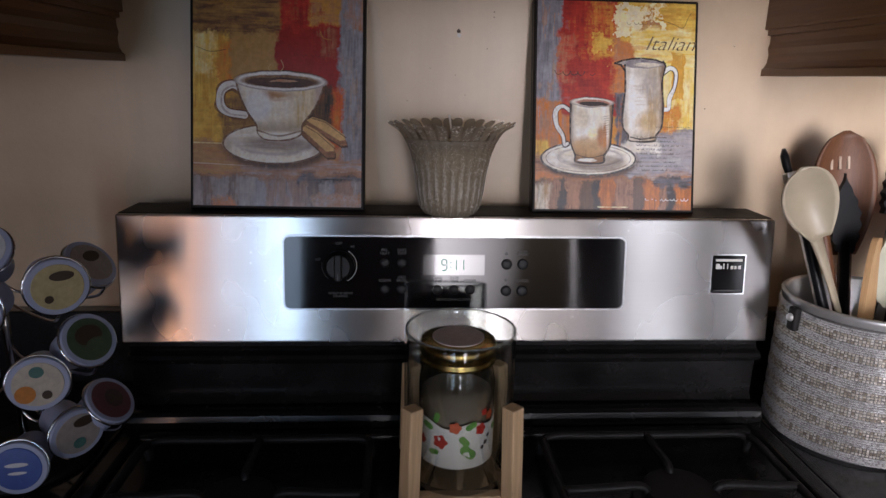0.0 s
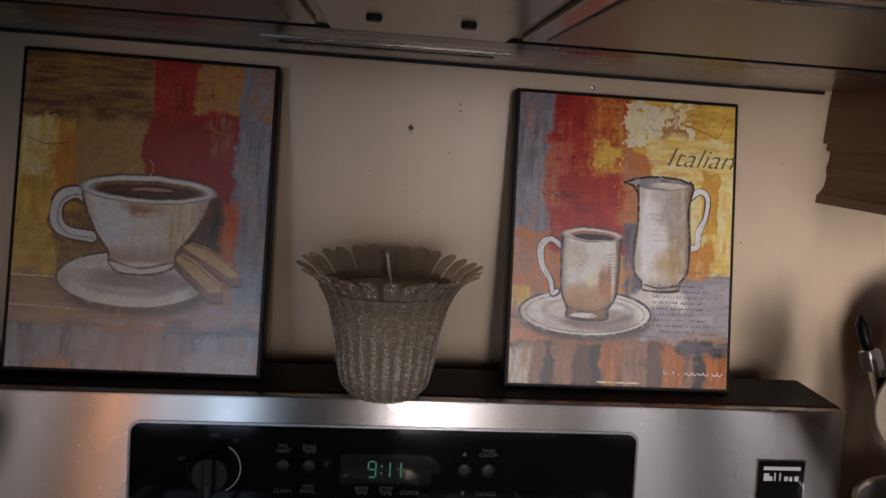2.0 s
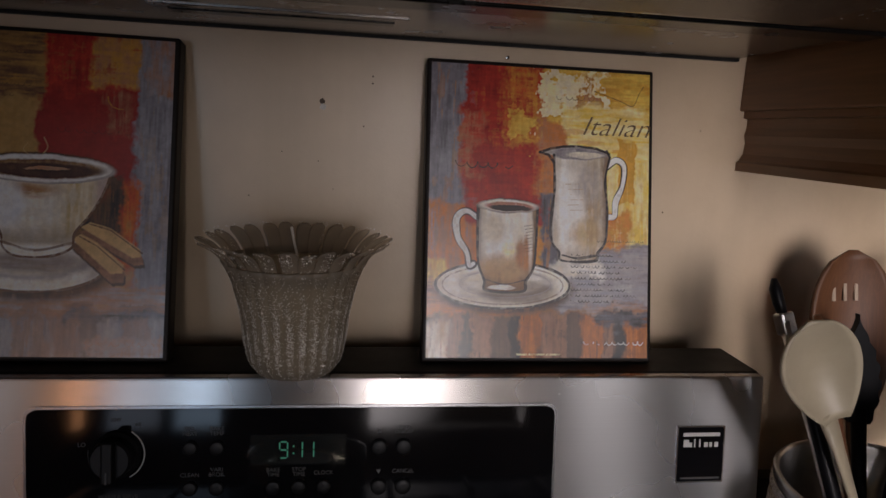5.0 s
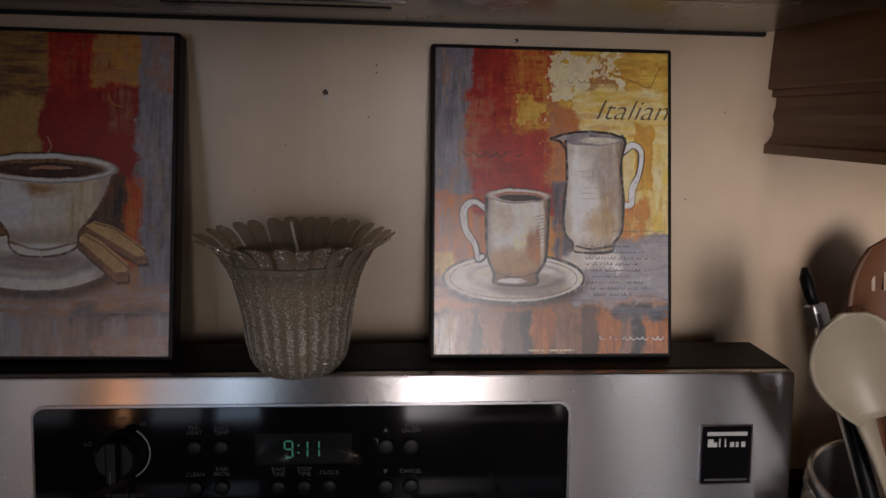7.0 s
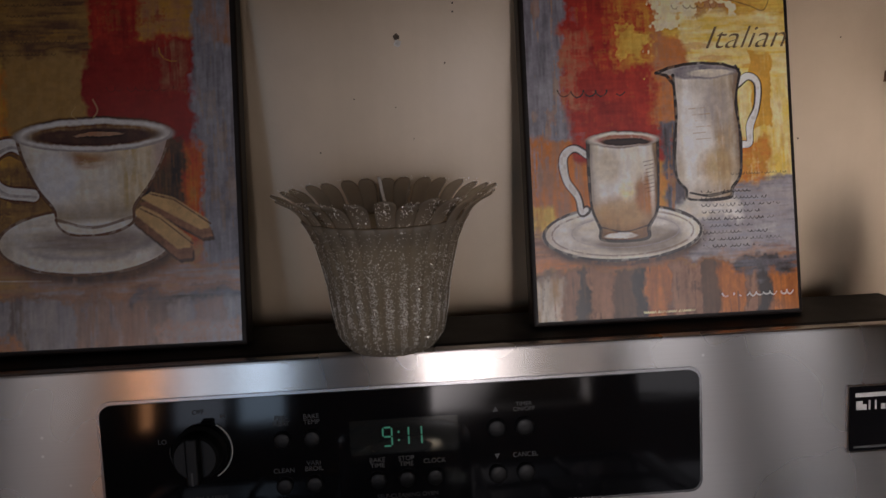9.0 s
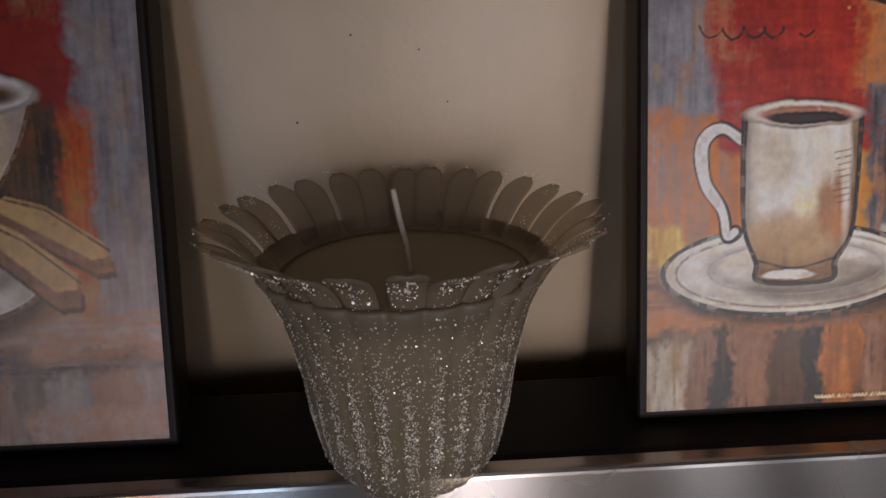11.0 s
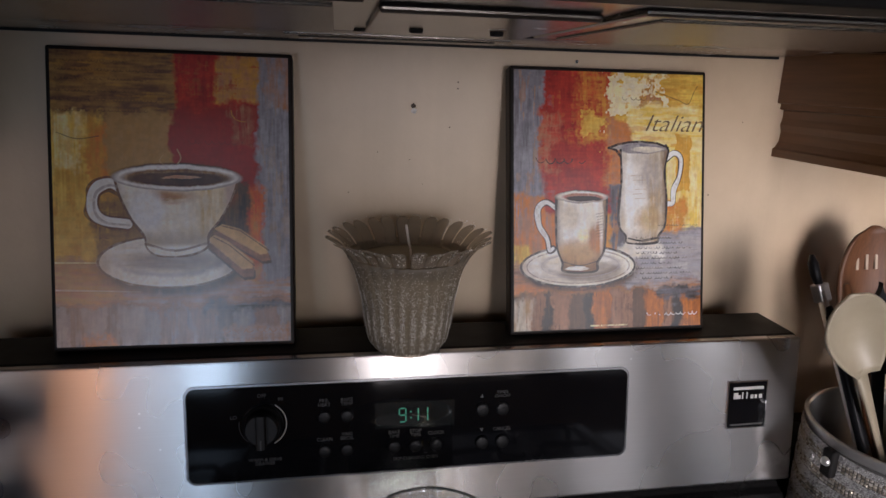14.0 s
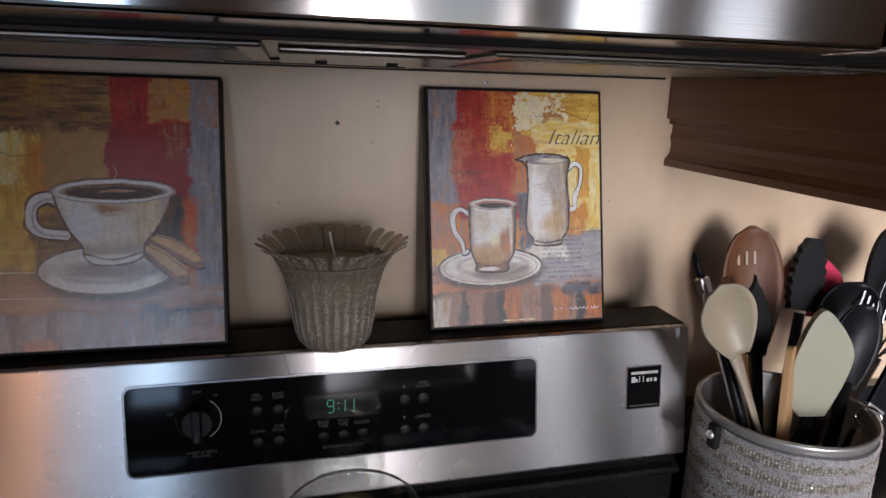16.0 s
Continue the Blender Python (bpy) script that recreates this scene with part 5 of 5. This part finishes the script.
tagged(ob, "rows of small silver rhinestones", kind="stuff")
la = radians(186)
lug = part("lug", block(-0.0065, 0.0065, -0.009, 0.0, -0.014, 0.014, 0.003, 3), BLACK_MATT, crock, "dark handle lug", at=Matrix.Translation((CR * math.cos(la), CR * math.sin(la), CH - 0.022)) @ pose(0, 0, 0, 0, 0, 186 + 90))
part("rivet", lathe([(0.0005, 0.004), (0.003, 0.0035), (0.0045, 0.001), (0.0045, 0.0), (0.0005, 0.0)], 16), RIM_STEEL, lug, smooth=True, at=pose(0, -0.009, 0.002, 90, 0, 0))

BLACK_PLASTIC = plain("black_nylon", (0.008, 0.008, 0.009), (0.005, 0.005, 0.006), 50, 0.40)
BLACK_PLASTIC.node_tree.nodes["Principled BSDF"].inputs["Specular IOR Level"].default_value = 0.18
CREAM = plain("cream_nylon", (0.40, 0.34, 0.245), (0.33, 0.28, 0.195), 25, 0.42)
SILICONE = plain("pale_silicone", (0.38, 0.38, 0.27), (0.33, 0.33, 0.23), 25, 0.36)
SILICONE.node_tree.nodes["Principled BSDF"].inputs["Transmission Weight"].default_value = 0.15
DARK_WOOD = wood("spoon_wood", (0.17, 0.066, 0.024), (0.105, 0.038, 0.014), 2, 0.55, 0.0, 60)
LIGHT_WOOD = wood("beech", (0.58, 0.36, 0.18), (0.48, 0.28, 0.13), 2, 0.5, 0.05, 60)
PINK = plain("pink_silicone", (0.72, 0.05, 0.12), (0.60, 0.04, 0.10), 30, 0.4)


def utensil(name, foot, top, label, category, face=0.0, group="utensils in the crock"):
    """An Empty at the foot; local z runs up the handle, local -y faces the viewer, turned by face degrees."""
    f, t = Vector(foot), Vector(top)
    d = (t - f).normalized()
    front = Vector((math.sin(radians(face)), -math.cos(radians(face)), 0))
    side = (front * -1).cross(d).normalized()
    fr = d.cross(side).normalized()
    m = Matrix((side, fr, d)).transposed().to_4x4()
    m.translation = f
    return thing(name, m, label, category, group), (t - f).length


def bowl_head(z0, length, width, depth, thick=0.003, n=28, rows=16, tip=1.0):
    """A spoon bowl, hollow toward -y, with thickness."""
    bm = bmesh.new()
    front, back = [], []
    for j in range(rows + 1):
        s = j / rows
        w = width / 2 * math.sin(math.pi * (0.10 + 0.90 * s) ** (1.45 * tip)) ** 0.48 if j < rows else 0.002
        w = max(w, 0.003)
        fr, bk = [], []
        for k in range(n // 2 + 1):
            u = -1 + 2 * k / (n // 2)
            dep = depth * (1 - u * u) * math.sin(math.pi * (0.06 + 0.9 * s))
            fr.append(bm.verts.new((u * w, dep, z0 + length * s)))
            bk.append(bm.verts.new((u * w * 1.04, dep + thick, z0 + length * s)))
        front.append(fr)
        back.append(bk)
    m = n // 2
    for j in range(rows):
        for k in range(m):
            bm.faces.new((front[j][k], front[j][k + 1], front[j + 1][k + 1], front[j + 1][k]))
            bm.faces.new((back[j][k + 1], back[j][k], back[j + 1][k], back[j + 1][k + 1]))
        bm.faces.new((front[j][0], front[j + 1][0], back[j + 1][0], back[j][0]))
        bm.faces.new((front[j][m], back[j][m], back[j + 1][m], front[j + 1][m]))
    for j in (0, rows):
        for k in range(m):
            bm.faces.new((front[j][k], back[j][k], back[j][k + 1], front[j][k + 1]))
    return bm


def slab_head(outline, thick, bevel=0.001):
    """A flat head from an (x, z) outline."""
    bm = bmesh.new()
    a = [bm.verts.new((x, -thick / 2, z)) for x, z in outline]
    b = [bm.verts.new((x, thick / 2, z)) for x, z in outline]
    n = len(outline)
    for i in range(n):
        bm.faces.new((a[i], a[(i + 1) % n], b[(i + 1) % n], b[i]))
    bm.faces.new(a)
    bm.faces.new(b)
    return bm


FZ = COUNTER + 0.010
# tongs-like tool with black grip
u, L = utensil("peeler_tongs", (0.440, -0.112, FZ), (0.376, 0.004, 1.222), "black and steel gripped kitchen tool standing in the crock", "utensil", 10)
part("shaft", tube([(0, 0, 0), (0, 0, L - 0.035)], [0.0065, 0.0075], 10, flat=0.6), RIM_STEEL, u, smooth=True)
part("grip", tube([(0.0, -0.004, L - 0.215), (0, -0.0045, L - 0.208), (0, -0.0045, L - 0.060), (0, -0.004, L - 0.050)], [0.004, 0.0080, 0.0074, 0.005], 12, flat=0.7), BLACK_PLASTIC, u, "soft black grip", smooth=True)
part("collar", block(-0.0065, 0.0065, -0.0055, 0.0055, L - 0.046, L - 0.028, 0.002), RIM_STEEL, u)
part("hanging_end", tube([(0, 0, L - 0.032), (-0.001, 0, L - 0.020), (-0.001, 0, L - 0.008), (0, 0, L)], [0.0050, 0.0068, 0.0068, 0.003], 12, flat=0.7), BLACK_PLASTIC, u, smooth=True)
# cream spoon
u, L = utensil("cooking_spoon", (0.500, -0.060, FZ), (0.347, -0.082, 1.211), "cream nylon cooking spoon standing in the crock", "spoon", -4)
part("handle", tube([(0, 0.004, 0), (0, 0.006, L * 0.45), (0, 0.009, L - 0.12), (0, 0.013, L - 0.080)], [0.004, 0.006, 0.009, 0.014], 12, flat=0.4), CREAM, u, smooth=True)
part("bowl", bowl_head(L - 0.084, 0.084, 0.057, 0.014), CREAM, u, "oval cream bowl", smooth=True)
TAN_SLOT = plain("slot_tan", (0.50, 0.38, 0.28), (0.40, 0.30, 0.22), 60, 0.7)
# slotted wooden spoon
u, L = utensil("slotted_spoon", (0.490, -0.020, FZ), (0.470, 0.034, 1.242), "dark wooden slotted spoon standing in the crock", "spoon", -6)
part("handle", tube([(0, 0, 0), (0, 0, L - 0.14)], [0.006, 0.0075], 10), DARK_WOOD, u, smooth=True)
hd = part("bowl", bowl_head(L - 0.150, 0.150, 0.074, 0.016, 0.004), DARK_WOOD, u, "broad brown wooden bowl", smooth=True)
for x in (-0.012, -0.002, 0.008):
    part("slot", block(x - 0.0016, x + 0.0016, 0.0095, 0.0118, L - 0.046, L - 0.030, 0.0008), TAN_SLOT, hd)
# black slotted head between them
u, L = utensil("serving_spoon", (0.485, -0.030, FZ), (0.448, -0.006, 1.196), "black nylon serving spoon standing in the crock", "spoon", -5)
part("handle", tube([(0, 0, 0), (0, 0, L - 0.08)], [0.005, 0.006], 10), BLACK_PLASTIC, u, smooth=True)
part("bowl", slab_head([(0.017 * math.sin(math.pi * min(1, 0.15 + 0.9 * s)) * (1 + 0.10 * math.sin(40 * s)), L - 0.095 + 0.095 * s) for s in [i / 24 for i in range(25)]] + [(-0.017 * math.sin(math.pi * min(1, 0.15 + 0.9 * s)) * (1 + 0.10 * math.sin(40 * s)), L - 0.095 + 0.095 * s) for s in [1 - i / 24 for i in range(1, 24)]], 0.006), BLACK_PLASTIC, u, "toothed black head")
# small light wooden handle behind the cream spoon
u, L = utensil("wooden_spoon", (0.470, -0.075, FZ), (0.418, 0.002, 1.192), "light wooden spoon handle standing in the crock", "spoon")
part("handle", tube([(0, 0, 0), (0, 0, L - 0.02), (0, 0, L)], [0.005, 0.0085, 0.005], 10, flat=0.6), DARK_WOOD, u, smooth=True)
# light wooden turner, seen edge on
u, L = utensil("wooden_turner", (0.440, -0.100, FZ), (0.462, -0.058, 1.130), "light beech turner standing in the crock", "turner", 35)
part("blade", slab_head(curve([(-0.008, 0.10), (-0.017, 0.13), (-0.019, 0.19), (-0.010, L), (0.012, L - 0.004), (0.018, 0.19), (0.014, 0.13), (0.007, 0.10)]), 0.006), LIGHT_WOOD, u)
part("handle", tube([(0, 0, 0), (0, 0, 0.12)], 0.006, 8), LIGHT_WOOD, u, smooth=True)
# black scalloped brush-like head
u, L = utensil("scalloped_spatula", (0.500, -0.015, FZ), (0.553, 0.030, 1.226), "black scalloped nylon spatula standing in the crock", "spatula", -8)
out = []
for i in range(49):
    s = i / 48
    w = 0.0205 * (math.sin(math.pi * min(1.0, 0.18 + 0.80 * s)) ** 0.45) * (1 + 0.07 * math.cos(2 * math.pi * 7 * s))
    out.append((w, L - 0.086 + 0.086 * s))
out = out + [(-x, z) for x, z in reversed(out)]
part("head", slab_head(out, 0.010), BLACK_PLASTIC, u, "black scalloped head")
part("handle", tube([(0, 0, 0), (0, 0, L - 0.09)], 0.006, 8), BLACK_PLASTIC, u, smooth=True)
# pink turner behind
u, L = utensil("pink_spatula", (0.520, -0.020, FZ), (0.606, 0.050, 1.186), "bright pink silicone spatula standing in the crock", "spatula", -6)
part("head", slab_head(curve([(-0.018, L - 0.070), (-0.022, L - 0.03), (-0.020, L - 0.002), (-0.010, L + 0.004), (0.020, L - 0.018), (0.022, L - 0.060)]), 0.007), PINK, u)
part("handle", tube([(0, 0, 0), (0, 0, L - 0.06)], 0.005, 8), RIM_STEEL, u, smooth=True)
# pale silicone spatula
u, L = utensil("silicone_spatula", (0.485, -0.070, FZ), (0.494, -0.062, 1.172), "pale greenish silicone spatula standing in the crock", "spatula", -14)
part("blade", slab_head(curve([(-0.012, L - 0.118), (-0.026, L - 0.100), (-0.027, L - 0.060), (-0.018, L - 0.022), (-0.008, L - 0.002), (0.002, L - 0.001), (0.022, L - 0.022), (0.034, L - 0.046), (0.029, L - 0.078), (0.015, L - 0.116)]), 0.008), SILICONE, u, "pale flexible blade")
part("handle", tube([(0, 0, 0), (0, 0, L - 0.118)], [0.005, 0.0085], 10, flat=0.7), BLACK_PLASTIC, u, smooth=True)
# black slotted ladle and round spoon
u, L = utensil("slotted_ladle", (0.505, -0.030, FZ), (0.600, -0.005, 1.180), "black nylon slotted ladle standing in the crock", "ladle", -12)
hd = part("bowl", bowl_head(L - 0.105, 0.105, 0.082, 0.024, 0.003), BLACK_PLASTIC, u, "broad dark bowl", smooth=True)
part("handle", tube([(0, 0, 0), (0, 0.004, L - 0.10)], 0.0065, 8), BLACK_PLASTIC, u, smooth=True)
for x in (0.010, 0.018, 0.026):
    part("slot", block(x - 0.0012, x + 0.0012, 0.006, 0.0075, L - 0.030, L - 0.008, 0.0005), RIM_STEEL, hd)
u, L = utensil("round_spoon", (0.515, -0.070, FZ), (0.568, -0.042, 1.168), "black nylon round spoon standing in the crock", "spoon", -10)
part("bowl", bowl_head(L - 0.100, 0.100, 0.056, 0.012, 0.003), BLACK_PLASTIC, u, smooth=True)
part("handle", tube([(0, 0, 0), (0, 0.003, L - 0.09)], 0.007, 8), BLACK_PLASTIC, u, smooth=True)
# broad turner at the far side
u, L = utensil("broad_turner", (0.500, -0.010, FZ), (0.676, 0.004, 1.226), "broad black nylon turner standing in the crock", "turner", -10)
part("blade", slab_head(curve([(-0.012, L - 0.100), (-0.034, L - 0.070), (-0.046, L - 0.030), (-0.040, L - 0.004), (-0.010, L + 0.004), (0.034, L - 0.004), (0.044, L - 0.030), (0.036, L - 0.080), (0.010, L - 0.105)]), 0.006), BLACK_PLASTIC, u)
part("handle", tube([(0, 0, 0), (0, 0, L - 0.095)], 0.0065, 8), BLACK_PLASTIC, u, smooth=True)
# whisk
u, L = utensil("whisk", (0.500, -0.040, FZ), (0.672, -0.020, 1.205), "steel balloon whisk standing in the crock", "whisk", 0)
for k in range(5):
    q = math.pi * k / 5
    pts = [(0.030 * math.sin(math.pi * s) * math.cos(q) * (1 if s < 2 else -1), 0.030 * math.sin(math.pi * s) * math.sin(q), L - 0.13 + 0.13 * math.sin(math.pi * s / 2)) for s in [i / 12 for i in range(25)]]
    part("wire", tube(pts, 0.0010, 6), CHROME, u, smooth=True)
part("handle", tube([(0, 0, 0), (0, 0, L - 0.125)], [0.006, 0.0075], 8), RIM_STEEL, u, smooth=True)
# flat dark handle leaning out to the side
u, L = utensil("tongs", (0.480, -0.090, FZ), (0.690, -0.030, 1.205), "steel tongs with flat dark arms in the crock", "tongs", -10)
part("arm", block(-0.011, 0.011, -0.003, 0.003, 0.0, L, 0.001), BLACK_PLASTIC, u, "flat dark arm")
part("spring_end", block(-0.012, 0.012, -0.004, 0.004, 0.150, 0.185, 0.001), RIM_STEEL, u, "bare steel band")
# steel ring at the rim
u, L = utensil("measuring_ring", (0.520, -0.060, FZ), (0.566, -0.075, 1.060), "steel wire ring handle inside the crock", "ring", 0)
pts = [(0.020 * math.cos(radians(a)), 0.006 * math.sin(radians(a)), L - 0.012 + 0.010 * math.sin(radians(a))) for a in range(0, 360, 20)]
part("loop", tube(pts, 0.0016, 8, closed=True), CHROME, u, smooth=True)
part("handle", tube([(0, 0, 0), (0, 0, L - 0.02)], 0.004, 8), RIM_STEEL, u, smooth=True)

# ---- coffee pod carousel ----
KX, KY = -0.458, -0.085
POD = plain("pod_plastic", (0.42, 0.46, 0.62), (0.36, 0.40, 0.54), 30, 0.38)
carousel = thing("pod_carousel", pose(KX, KY, COUNTER), "chrome wire carousel for coffee pods on the worktop", "pod holder")
part("base", lathe([(0.0005, 0.0), (0.070, 0.0), (0.072, 0.004), (0.066, 0.008), (0.012, 0.012), (0.0005, 0.012)], 48), BLACK_MATT, carousel, smooth=True)
part("stem", tube([(0, 0, 0.010), (0, 0, 0.262)], 0.004, 10), CHROME, carousel, smooth=True)
part("finial", lathe([(0.0005, 0.256), (0.008, 0.260), (0.010, 0.267), (0.006, 0.274), (0.0005, 0.276)], 20), CHROME, carousel, smooth=True)
TONES = dict(tan=(0.56, 0.46, 0.24), green=(0.08, 0.12, 0.07), cream=(0.62, 0.55, 0.45), blue=(0.02, 0.07, 0.34), maroon=(0.16, 0.05, 0.06), yellow=(0.52, 0.46, 0.14), grey=(0.42, 0.36, 0.32), brown=(0.07, 0.045, 0.03), orange=(0.64, 0.24, 0.05), white=(0.74, 0.74, 0.76), teal=(0.08, 0.20, 0.18))
FOIL = {k: plain("foil_" + k, c, tuple(v * 0.75 for v in c), 150, 0.34) for k, c in TONES.items()}


def pod(centre, az, up, tone, marks, label):
    """A coffee pod whose lid is centred there and faces az degrees (0 is toward the viewer), tilted up."""
    n = Vector((math.sin(radians(az)) * math.cos(radians(up)), -math.cos(radians(az)) * math.cos(radians(up)), math.sin(radians(up))))
    q = n.to_track_quat("Z", "Y").to_matrix().to_4x4()
    q.translation = Vector(centre)
    t = thing("coffee_pod", q, label, "coffee pod", "coffee pods")
    part("cup", lathe([(0.0005, -0.044), (0.0165, -0.044), (0.0185, -0.042), (0.0225, -0.004), (0.0255, -0.003), (0.0258, -0.0012), (0.0250, 0.0), (0.0005, 0.0)], 40), POD, t, "bluish white plastic cup", smooth=False)
    lid = part("foil_lid", lathe([(0.0005, 0.0), (0.0205, 0.0), (0.0210, 0.0004), (0.0205, 0.0007), (0.0005, 0.0008)], 36), FOIL[tone], t, "printed foil lid")
    for x, y, rx, ry, c in marks:
        bm = bmesh.new()
        bm.faces.new([bm.verts.new((x + rx * math.cos(2 * math.pi * i / 24), y + ry * math.sin(2 * math.pi * i / 24), 0.0011 + 0.0001 * marks.index((x, y, rx, ry, c)))) for i in range(24)])
        part("print", bm, FOIL[c], lid)
    # wire loop that holds it, and its arm to the stem
    loop = [(0.0262 * math.cos(radians(a)), 0.0262 * math.sin(radians(a)), -0.0048 + 0.0016 * math.cos(radians(2 * a))) for a in range(0, 360, 12)]
    w = part("wire_ring", tube(loop, 0.0014, 8, closed=True), CHROME, carousel, smooth=True, at=Matrix.Translation((-KX, -KY, -COUNTER)) @ q)
    a = Vector(centre) - n * 0.006 - Vector((KX, KY, COUNTER))
    rad = Vector((a.x, a.y, 0)).normalized()
    low = q.to_3x3() @ Vector((0, -0.0262, 0))
    if low.z > 0:
        low = -low
    s = a + low
    part("wire_arm", tube(smooth_line([s, s - rad * 0.018 + Vector((0, 0, -0.012)), Vector((rad.x * 0.022, rad.y * 0.022, s.z - 0.010)), Vector((0, 0, s.z + 0.004))], 6), 0.0014, 8), CHROME, carousel, smooth=True)
    return t


DOT = (-0.008, -0.010, 0.0036, 0.0036, "brown")
pod((-0.366, -0.150, 1.105), 38, 0, "tan", ((0.004, 0.010, 0.010, 0.0045, "brown"), DOT), "coffee pod with tan foil lid in the wire carousel")
pod((-0.363, -0.092, 1.111), 76, 42, "grey", ((0.004, 0.006, 0.010, 0.006, "brown"),), "coffee pod with dull grey foil lid in the carousel")
pod((-0.359, -0.122, 1.043), 58, 30, "green", ((0.0, 0.004, 0.013, 0.010, "brown"), (0.004, -0.006, 0.010, 0.006, "green")), "coffee pod with dark green foil lid in the carousel")
pod((-0.395, -0.152, 1.011), 24, 4, "cream", ((-0.011, -0.008, 0.0085, 0.0085, "orange"), (0.0, 0.012, 0.0060, 0.0055, "teal"), (0.006, -0.011, 0.0042, 0.0042, "brown")), "coffee pod with cream and orange foil lid")
pod((-0.357, -0.100, 0.967), 76, 42, "maroon", ((0.003, 0.0, 0.010, 0.010, "brown"),), "coffee pod with dark maroon foil lid")
pod((-0.379, -0.128, 0.945), 50, -4, "grey", ((0.006, 0.012, 0.010, 0.0055, "brown"), (0.0, -0.010, 0.0060, 0.0055, "teal")), "coffee pod with greyish foil lid and dark crescent")
pod((-0.418, -0.165, 0.931), 10, 6, "blue", ((0.0, 0.004, 0.010, 0.0022, "white"), (0.0, -0.004, 0.008, 0.0016, "white")), "coffee pod with bright blue foil lid")
pod((-0.431, -0.172, 1.089), 8, 2, "yellow", ((0.0, 0.011, 0.011, 0.007, "brown"), (0.002, -0.006, 0.009, 0.0015, "brown")), "coffee pod with yellow and brown foil lid")
pod((-0.473, -0.165, 1.015), -22, 2, "cream", (DOT,), "coffee pod with cream foil lid")

pod((-0.435, -0.140, 1.137), 20, 40, "white", (), "upturned pale coffee pod at the carousel's top")

# ---- small marks on the wall ----
wall = bpy.data.objects["wall_north"]
HOLE = plain("hole_shadow", (0.12, 0.085, 0.06), (0.07, 0.05, 0.035), 300, 0.9)
CHIP = plain("chipped_plaster", (0.72, 0.68, 0.62), (0.62, 0.58, 0.52), 300, 0.9)


def speck(x, z, r, mat, name):
    bm = bmesh.new()
    rg = random.Random(int(x * 1e4) + int(z * 1e5))
    n = 14
    rim = [bm.verts.new((x + r * math.cos(2 * math.pi * i / n) * rg.uniform(0.7, 1.25), WALL_Y - 0.0004, z + r * math.sin(2 * math.pi * i / n) * rg.uniform(0.7, 1.25))) for i in range(n)]
    mid = bm.verts.new((x, WALL_Y - 0.0010, z))
    for i in range(n):
        bm.faces.new((rim[i], rim[(i + 1) % n], mid))
    part(name, bm, mat, wall)


speck(0.0060, 1.3470, 0.0022, HOLE, "nail_hole")
speck(0.0066, 1.3425, 0.0026, CHIP, "plaster_chip")
for x, z, r in ((0.0485, 1.3700, 0.0014), (0.0485, 1.3640, 0.0012), (0.0415, 1.3275, 0.0012), (0.3240, 1.2610, 0.0012), (-0.0560, 1.2640, 0.0010), (0.0030, 1.2960, 0.0008), (-0.0280, 1.3030, 0.0009), (0.0160, 1.2720, 0.0007), (0.3520, 1.3380, 0.0010)):
    speck(x, z, r * 0.6, HOLE, "nail_hole")
part("screw_head", lathe([(0.0003, 0.0), (0.0018, 0.0), (0.0016, 0.0012), (0.0003, 0.0016)], 10), CHROME, wall, at=pose(0.165, WALL_Y, 1.3925, 90, 0, 0))
